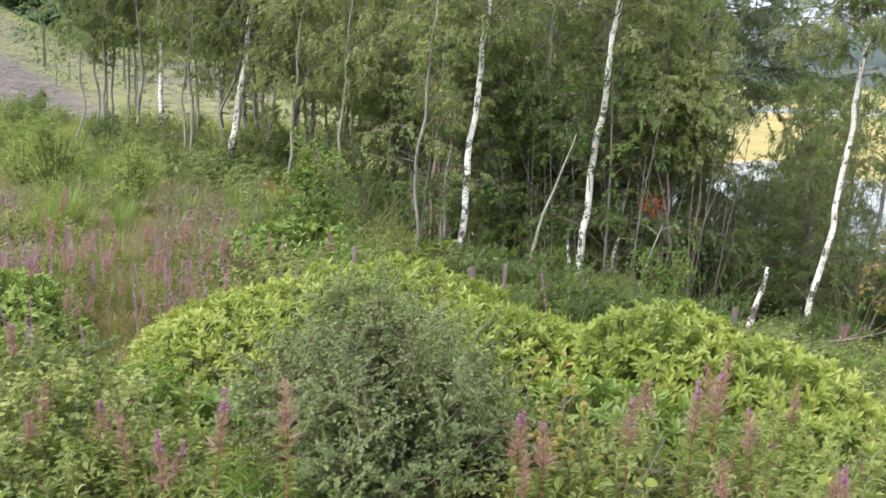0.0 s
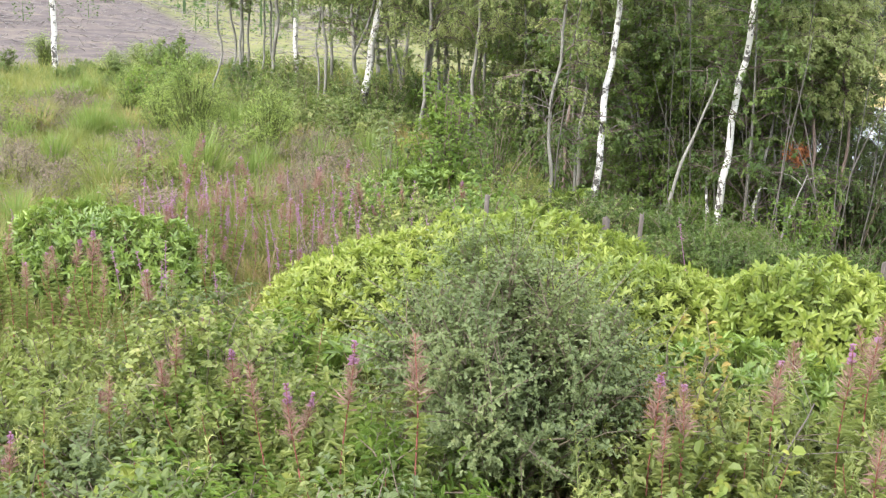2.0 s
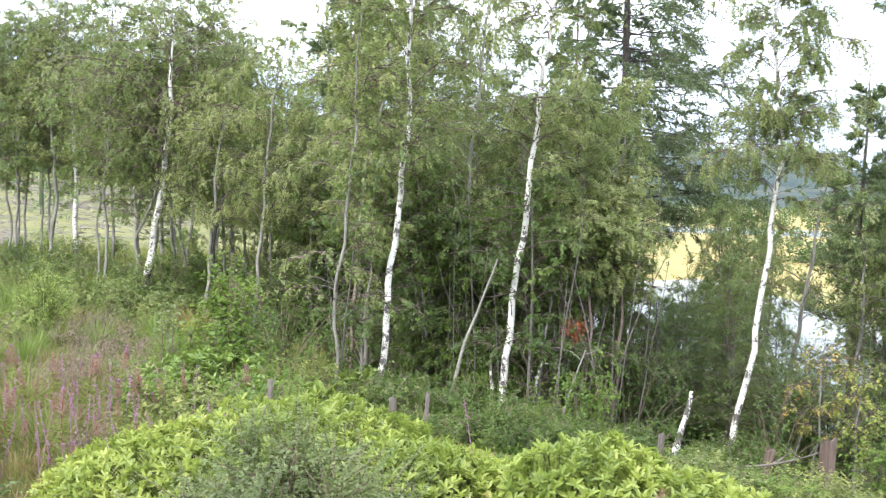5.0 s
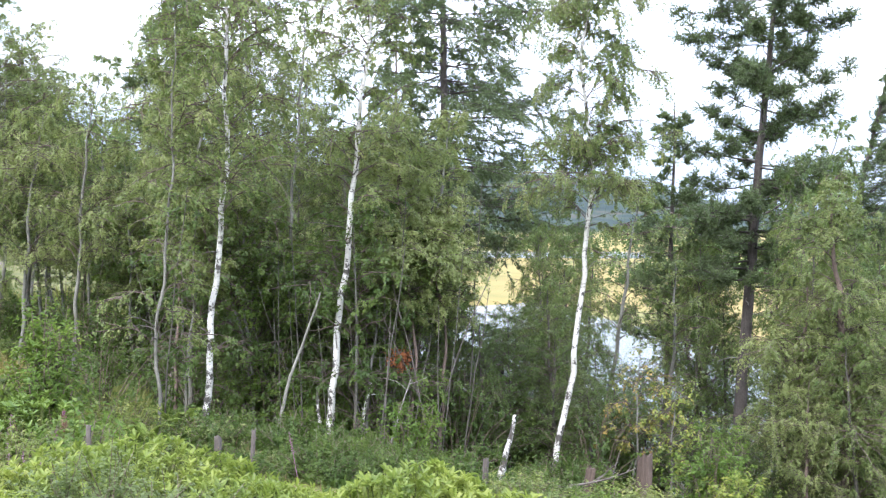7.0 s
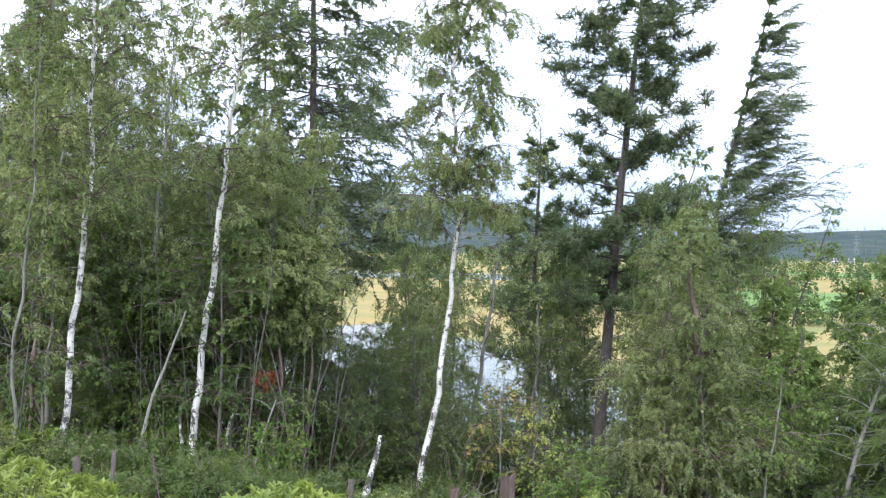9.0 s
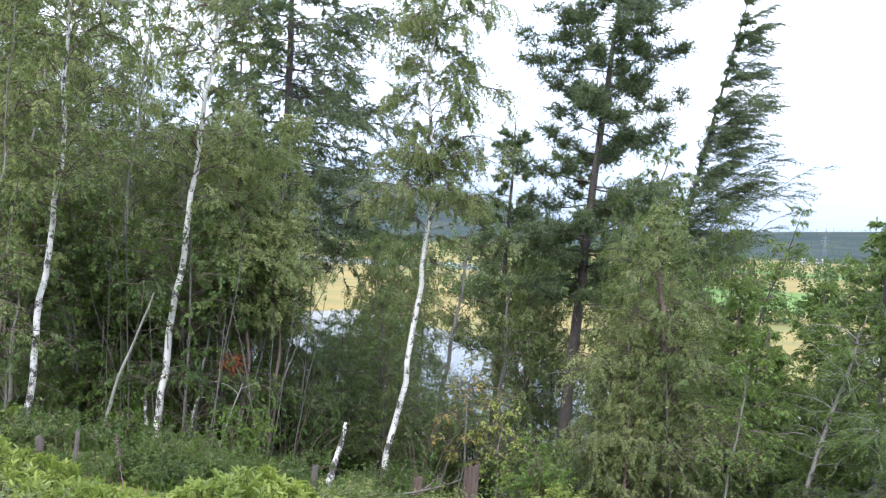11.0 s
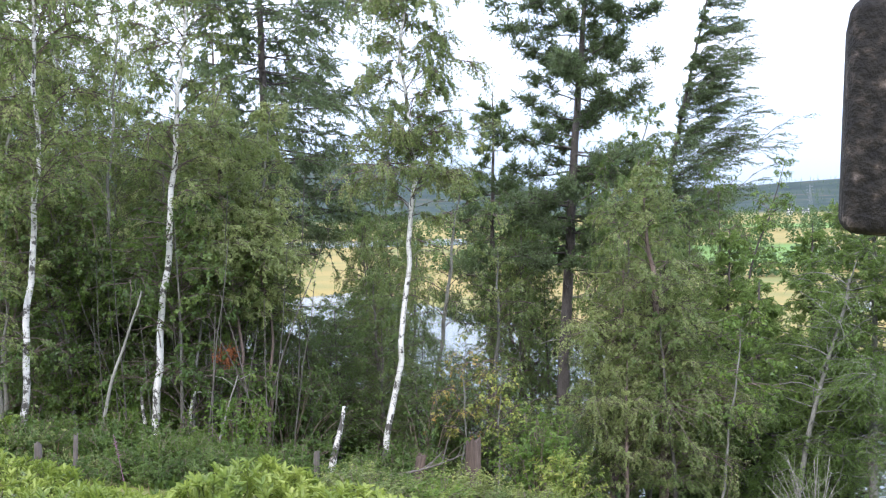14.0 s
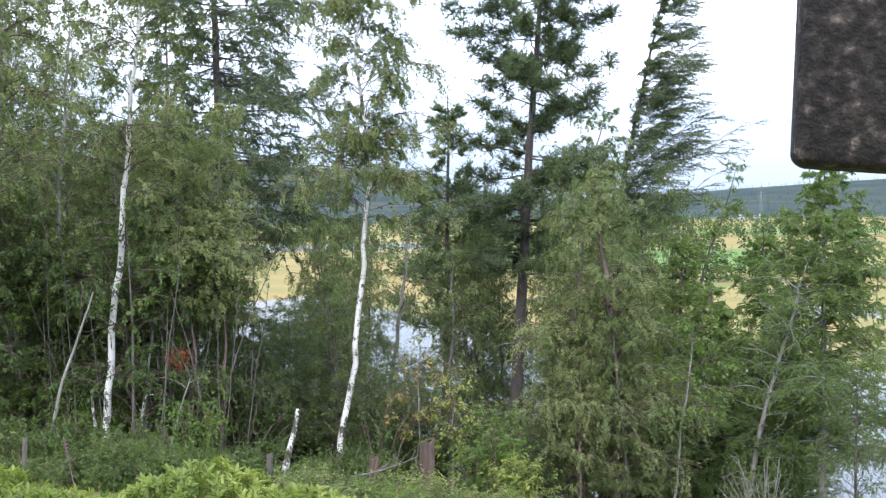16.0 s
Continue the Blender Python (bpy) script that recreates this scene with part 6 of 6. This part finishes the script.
def heath():
    rng = np.random.default_rng(33)
    edge = lambda x, y: 0.75 * x + 0.66 * y < np.where(x > -2.0, 5.4, 9.0)
    tufts("grass", scatter(rng, 5200, (-48, 12), (2.6, 9), edge), M_GRASS, "rough green and straw-coloured grass", "grass", 0.26, 0.005, 10, 1, 0.6)
    tufts("far_grass", scatter(rng, 7500, (-48, -14), (9, 30), lambda x, y: 0.75 * x + 0.66 * y < 8.0), M_GRASS, "rough straw-coloured grass over the heath", "grass", 0.36, 0.010, 13, 2, 0.6)
    tufts("dry_stems", scatter(rng, 1500, (-46, 12), (3.0, 12), edge), M_DRY, "dry brown stems and dead bracken", "ground cover", 0.34, 0.006, 8, 14, 0.5)
    hz = lambda x, y: (wobble(x, y, 0.7, 2.0) > -0.1)
    tufts("heather", scatter(rng, 2600, (-46, -24), (9.5, 19), hz), M_HEATHER, "mauve and brown heather", "heather", 0.22, 0.010, 26, 3, 0.8)
    tufts("scrub_leaves", scatter(rng, 5200, (-46, 12), (2.9, 7.5), edge), M_HERB, "low green scrub leaves", "ground cover", 0.16, 0.05, 8, 4, 0.9, lobes=True)
    tufts("bank_leaves", scatter(rng, 5200, (-22, 34), (6.2, 22), lambda x, y: 0.75 * x + 0.66 * y > np.where(x > -1.0, 4.9, 6.0)), M_SHADED_LEAF, "low dark leaves on the floor of the wood", "ground cover", 0.13, 0.05, 9, 5, 1.0, lobes=True)
    clump = [shrub((-7.2, 11.6), 0.5, 0.36, 26, 8, 7, 0.03, M_HEATHER, 134, "low mauve-brown heather clump", "heather_clump", aspect=0.3, skirt=0.4, upright=0.9, category="heather"),
             shrub((-5.9, 10.9), 0.34, 0.34, 22, 7, 7, 0.04, M_HERB, 136, "small green bilberry bush on the heath", "bilberry_bush", aspect=0.5, skirt=0.4)]
    for x, y in scatter(rng, 150, (-46, -21), (9.0, 23), lambda x, y: (0.75 * x + 0.66 * y < 6.0) & (wobble(x, y, 0.55, 1.0) > -0.25)):
        s = rng.uniform(0.6, 1.3)
        copy_thing(clump[rng.choice(2, p=[0.68, 0.32])], pose(x, y, on_land(x, y) - 0.02, 0, 0, rng.uniform(0, 360)) @ Matrix.Diagonal((s, s, s * rng.uniform(0.7, 1.2), 1)))
    reeds = [tussock((-6.4, 12.4), 0.20, 0.62, 300, M_RUSH, 135, "upright green rush tussock on the heath"),
             tussock((-7.8, 13.2), 0.26, 0.48, 300, M_GRASS, 137, "tussock of yellow-green moor grass"),
             tussock((-6.9, 10.4), 0.24, 0.5, 260, M_STRAW, 138, "tussock of tawny dead grass")]
    for x, y in scatter(rng, 270, (-47, -19), (8.4, 25), lambda x, y: 0.75 * x + 0.66 * y < 6.4):
        s = rng.uniform(0.7, 1.35)
        k = rng.choice(3, p=[0.5, 0.34, 0.16] if wobble(x, y, 0.4, 4.0) > -0.1 else [0.25, 0.45, 0.30])
        copy_thing(reeds[k], pose(x, y, on_land(x, y) - 0.02, 0, 0, rng.uniform(0, 360)) @ Matrix.Diagonal((s, s, s * rng.uniform(0.75, 1.2), 1)))
    dark = shrub((-16.0, 27.0), 0.9, 1.0, 34, 12, 12, 0.07, M_BIRCH_DARK, 133, "dark green scrub bush along the edge of the heath", "scrub_bush", aspect=0.5)
    for x, y in scatter(rng, 34, (-44, -14), (25, 33)):
        s = rng.uniform(0.3, 0.75)
        copy_thing(dark, pose(x, y, on_land(x, y) - 0.03, 0, 0, rng.uniform(0, 360)) @ Matrix.Diagonal((s, s, s * rng.uniform(0.7, 1.2), 1)))
    tufts("edge_grass", scatter(rng, 2600, (-48, -12), (22, 34)), M_GRASS, "rough grass at the foot of the felled slope", "grass", 0.5, 0.016, 12, 12, 0.6)
    protos = [shrub((-8.6, 14.9), 0.5, 1.25, 46, 10, 10, 0.06, M_BROOM, 131, "feathery light green broom bush on the heath", "broom_bush", aspect=0.13, upright=1.3, stem_mat=M_GREEN_STEM),
              shrub((-7.0, 14.0), 0.42, 1.05, 40, 10, 10, 0.06, M_BROOM, 132, "feathery light green broom bush on the heath", "broom_bush", aspect=0.13, upright=1.3, stem_mat=M_GREEN_STEM)]
    for x, y, s in [(-9.6, 15.8, 0.9), (-9.1, 16.4, 0.8), (-8.3, 15.0, 0.7), (-10.6, 17.6, 0.9), (-11.8, 18.4, 0.8), (-7.5, 13.2, 0.5), (-12.6, 21.5, 0.9), (-14.5, 23.0, 1.0), (-16.5, 25.0, 1.0), (-17.4, 21.0, 0.7), (-15.8, 28.0, 1.1),
                    (-18.5, 29.5, 1.2), (-13.6, 27.5, 1.1), (-20.5, 28.0, 1.2), (-11.5, 26.5, 1.0)]:
        t = s * (0.6 if y > 21 else 0.95)
        copy_thing(protos[rng.integers(2)], pose(x, y, on_land(x, y), 0, 0, rng.uniform(0, 360)) @ Matrix.Diagonal((s, s, t, 1)))


# ---- old fence ----
def fence_post(place, h, r, label, lean=(0, 0), mat=None):
    bm = bmesh.new()
    bmesh.ops.create_cone(bm, cap_ends=True, segments=9, radius1=r * 1.05, radius2=r * 0.92, depth=h + 0.2, matrix=Matrix.Translation((0, 0, h / 2 - 0.1)))
    rng = np.random.default_rng(int(h * 1000))
    for v in bm.verts:
        v.co.x += rng.normal() * r * 0.09
        v.co.y += rng.normal() * r * 0.09
        if v.co.z > h * 0.5:
            v.co.z += rng.normal() * r * 0.8
    bmesh.ops.bevel(bm, geom=[e for e in bm.edges if all(v.co.z > h * 0.6 for v in e.verts)], offset=r * 0.12, segments=1, affect="EDGES")
    ob = part("fence_post", bm, mat or M_POST, None)
    ob.matrix_basis = pose(place[0], place[1], on_land(*place), lean[0], lean[1], 0)
    return tagged(ob, label, "post", "posts of the old fence")


fence_post((2.05, 12.28), 0.56, 0.088, "stout weathered brown fence post with a ragged top", (0, 2))
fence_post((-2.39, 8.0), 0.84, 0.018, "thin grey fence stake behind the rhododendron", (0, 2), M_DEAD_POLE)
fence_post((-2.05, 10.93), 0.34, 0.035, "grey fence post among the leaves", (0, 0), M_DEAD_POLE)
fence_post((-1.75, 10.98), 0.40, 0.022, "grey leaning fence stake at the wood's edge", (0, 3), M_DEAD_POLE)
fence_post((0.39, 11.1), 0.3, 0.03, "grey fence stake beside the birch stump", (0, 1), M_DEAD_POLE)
fence_post((1.45, 12.3), 0.38, 0.05, "short weathered fence post beside the fallen branch", (0, 12))


# ---- a dark pitted block close to the standpoint, on its bracket ----
def dark_block():
    root = new("timber_block")
    bm = bmesh.new()
    bmesh.ops.create_cube(bm, size=1.0, matrix=Matrix.Translation((0.0500, 0.018, 0.0252)) @ Matrix.Diagonal((0.1, 0.03, 0.0525, 1)))
    bmesh.ops.bevel(bm, geom=bm.edges[:], offset=0.0038, segments=4, profile=0.5, affect="EDGES")
    for v in bm.verts:
        v.co.x += 0.05 * v.co.z
        v.co.z += min(0.40 * v.co.x, 0.012) - 0.0015 if v.co.z > 0.02 else -0.08 * v.co.x
        v.co += Vector(noise.noise_vector(v.co * 120)) * 0.0011
    part("block", bm, M_BLOCK, root, smooth=True)
    bm = bmesh.new()
    bmesh.ops.create_cone(bm, cap_ends=True, segments=16, radius1=0.045, radius2=0.04, depth=2.5, matrix=Matrix.Translation((0.135, 0.018, -1.2)))
    part("upright", bm, M_BLOCK, root, smooth=True)
    root.matrix_basis = pose(0.1116, 0.2158, 2.3108, 0, 0, -24)
    tagged(root, "dark rough weathered timber block with rounded corners on an upright", "timber block")


dark_block()


# ---- distance: hedges, woods, the stand above the clearing ----
def far_trees(name, spots, heights, mat, label, seed, conic=False, per=46, fine=1.0):
    """Distant trees as crowns of many leaf clumps with uneven outlines, all one mass."""
    rng = np.random.default_rng(seed)
    spots = np.asarray(spots)
    z = land(spots[:, 0], spots[:, 1])
    who = np.repeat(np.arange(len(spots)), per)
    n = len(who)
    hgt = heights[who]
    t = rng.uniform(0.08, 1, n)
    wid = (1 - t) * 0.24 + 0.02 if conic else 0.42 * np.sqrt(np.clip(1 - (2 * t - 0.95) ** 2, 0.02, 1))
    az = rng.uniform(0, 6.28, n)
    rad = wid * hgt * np.sqrt(rng.uniform(0.2, 1, n))
    p = np.stack([spots[who, 0] + rad * np.cos(az), spots[who, 1] + rad * np.sin(az), z[who] + t * hgt], -1)
    ln = fine * hgt * rng.uniform(0.10, 0.22, n) * (1.0 if not conic else 0.8)
    ax = unit(np.stack([np.cos(az), np.sin(az), rng.uniform(-0.6, 0.3, n)], -1) + 0.5 * randdir(rng, n))
    v, f = blades(p, ax, randdir(rng, n) + np.array([0, 0, 0.8]), ln, ln * 0.75, lobes=False)
    pole = np.stack([np.stack([spots[:, 0], spots[:, 1], z + heights * k], -1) for k in (-0.02, 0.35, 0.8)], 1)
    tv = tubes(pole, np.stack([heights * 0.022, heights * 0.017, heights * 0.006], 1), 5)
    v, f = merged([(v, f), tv])
    return tagged(ob_mesh(name, v, f, mat), label, "trees", kind="stuff")


def distance():
    rng = np.random.default_rng(44)
    # stand of conifers above the clearing
    p = scatter(rng, 300, (-48, -17), (252, 330))
    far_trees("conifer_stand", p, rng.uniform(15, 25, len(p)), M_FAR_CONIFER, "dark conifer plantation above the felled slope", 1, True, 90)
    p = scatter(rng, 50, (-20, -6), (60, 150))
    far_trees("slope_trees", p, rng.uniform(5, 9, len(p)), M_FAR_TREE, "scattered broadleaved trees on the slope", 2, False, 160)
    p = scatter(rng, 420, (-48, -14), (44, 248))
    far_trees("clearing_scrub", p, rng.uniform(0.5, 1.7, len(p)) * np.where(rng.uniform(0, 1, len(p)) > 0.93, 3, 1), M_FAR_TREE, "low regrowth and bracken on the felled slope", 6, False, 90, 0.55)
    # felling waste: grey poles and branches lying on the slope
    p = scatter(rng, 11000, (-48, -20), (34, 150), lambda x, y: np.sin(0.55 * x - 0.85 * y + 1.5 * wobble(x, y, 0.08)) > rng.uniform(-2.2, 0.8, len(x)))
    d = unit(np.array([0.84, 0.54, 0.0]) + 0.95 * rng.normal(size=(len(p), 3)) * np.array([1, 1, 0.2]))
    ln = rng.uniform(0.15, 0.7, len(p))[:, None] * (1 + (np.hypot(p[:, 0], p[:, 1]) > 70))[:, None]
    mid = np.stack([p[:, 0], p[:, 1], land(p[:, 0], p[:, 1]) + 0.06], -1)
    v, f = tubes(np.stack([mid - d * ln / 2, mid + rng.normal(size=mid.shape) * 0.05, mid + d * ln / 2], 1), rng.uniform(0.006, 0.022, len(p))[:, None] * np.array([[1.0, 0.85, 0.6]]), 4)
    tagged(ob_mesh("felling_waste", v, f, M_BRASH), "grey poles and branches left on the felled slope", "dead wood", kind="stuff")
    # lines of trees and scrub on the flats
    spots = []
    for r0, a0, a1, n in [(640, -6, 34, 130), (505, 5, 14, 36), (350, 8, 14, 30), (480, 12, 34, 70), (300, 22, 36, 50), (760, 2, 34, 120), (900, 0, 34, 120), (1050, 0, 36, 160), (1180, 0, 36, 160)]:
        a = np.radians(rng.uniform(a0, a1, n))
        r = r0 + rng.normal(size=n) * r0 * 0.018 + 20 * np.sin(a * 30)
        spots.append(np.stack([r * np.sin(a), r * np.cos(a)], -1))
    p = np.concatenate(spots)
    far_trees("valley_trees", p, rng.uniform(3.5, 7, len(p)), M_FAR_TREE, "lines of trees and scrub across the valley flats", 3, False, 60, 1.25)
    p = scatter(rng, 1500, (-12, 36), (1300, 2600))
    far_trees("hill_woods", p, rng.uniform(5, 9, len(p)), M_FAR_CONIFER, "dark forest over the far hills", 4, True, 12)
    # scrub along the near shore
    p = scatter(rng, 70, (-8, 34), (36, 62))
    far_trees("shore_trees", p, rng.uniform(1.6, 3.4, len(p)), M_FAR_TREE, "scrubby trees between the bank and the lake", 5, False, 120)


distance()
heath()


# ---- houses and pylons across the valley ----
def far_house(az, r, w, turn, label):
    root = new("farmhouse")
    d, h, rise = w * 0.55, 3.4, w * 0.24
    bm = bmesh.new()
    bmesh.ops.create_cube(bm, size=1.0, matrix=Matrix.Translation((0, 0, h / 2 - 1.0)) @ Matrix.Diagonal((w, d, h + 2.0, 1)))
    part("wall", bm, M_HARLING, root, "white harled wall")
    bm = bmesh.new()
    e = 0.35
    row = [[bm.verts.new((x, y, z)) for x in (-w / 2 - e, w / 2 + e)] for y, z in ((-d / 2 - e, h - 0.1), (0, h + rise), (d / 2 + e, h - 0.1))]
    for a, b in zip(row, row[1:]):
        bm.faces.new((a[0], a[1], b[1], b[0]))
    bm.faces.new((row[0][0], row[1][0], row[2][0]))
    bm.faces.new((row[2][1], row[1][1], row[0][1]))
    bm.faces.new((row[0][0], row[2][0], row[2][1], row[0][1]))
    bmesh.ops.recalc_face_normals(bm, faces=bm.faces)
    part("roof", bm, M_SLATE, root, "grey slate roof")
    for s in (-1, 1):
        bm = bmesh.new()
        bmesh.ops.create_cube(bm, size=1.0, matrix=Matrix.Translation((s * (w / 2 - 0.6), 0, h + rise + 0.3)) @ Matrix.Diagonal((0.9, 0.8, 1.5, 1)))
        part("chimney", bm, M_HARLING, root)
    for x in (-0.32, 0.0, 0.32):
        bm = bmesh.new()
        bmesh.ops.create_cube(bm, size=1.0, matrix=Matrix.Translation((x * w, -d / 2 - 0.02, 1.7)) @ Matrix.Diagonal((1.0, 0.12, 1.4, 1)))
        part("window", bm, M_SLATE, root, "dark window")
    x, y = r * math.sin(radians(az)), r * math.cos(radians(az))
    root.matrix_basis = pose(x, y, on_land(x, y), 0, 0, turn)
    tagged(root, label, "house")


def pylon(az, r, h):
    root = new("pylon")
    half = h * 0.10
    levels = [0.0, 0.28, 0.52, 0.72, 0.88, 1.0]
    wide = [1.0, 0.66, 0.4, 0.22, 0.16, 0.04]
    for sx in (-1, 1):
        for sy in (-1, 1):
            pts = np.array([[sx * half * k, sy * half * k, h * z - (0.6 if z == 0 else 0)] for z, k in zip(levels, wide)])
            each_tube("leg", pts[None], np.full((1, 6), 0.09), 4, M_STEEL, root)
    for z, k in ((0.66, 0.17), (0.78, 0.21), (0.90, 0.15)):
        pts = np.array([[-h * k, 0, h * z], [0, 0, h * (z + 0.03)], [h * k, 0, h * z]])
        each_tube("cross_arm", pts[None], np.full((1, 3), 0.12), 4, M_STEEL, root)
    for i in range(4):
        for s in (-1, 1):
            pts = np.array([[s * half * wide[i], -half * wide[i], h * levels[i]], [0, -half * 0.5 * (wide[i] + wide[i + 1]), h * (levels[i] + levels[i + 1]) / 2], [-s * half * wide[i + 1], -half * wide[i + 1], h * levels[i + 1]]])
            each_tube("brace", pts[None], np.full((1, 3), 0.05), 4, M_STEEL, root)
    x, y = r * math.sin(radians(az)), r * math.cos(radians(az))
    root.matrix_basis = pose(x, y, on_land(x, y), 0, 0, -az + 25)
    tagged(root, "grey lattice steel pylon at the foot of the far hills", "pylon", "pylons across the valley")


far_house(25.1, 1040, 6, -20, "white farmhouse with a grey roof on the valley flats")
far_house(24.4, 1060, 5, 30, "small white cottage with a grey roof on the valley flats")
pylon(25.3, 1400, 26)
pylon(15.6, 1380, 26)

stem((-0.34, 4.75), 0.66, 0.25, 0.006, M_DEAD_POLE, "bare grey dead branch sticking out of the scrub", 31, "dead_branch", "dead branch", 20, 10)
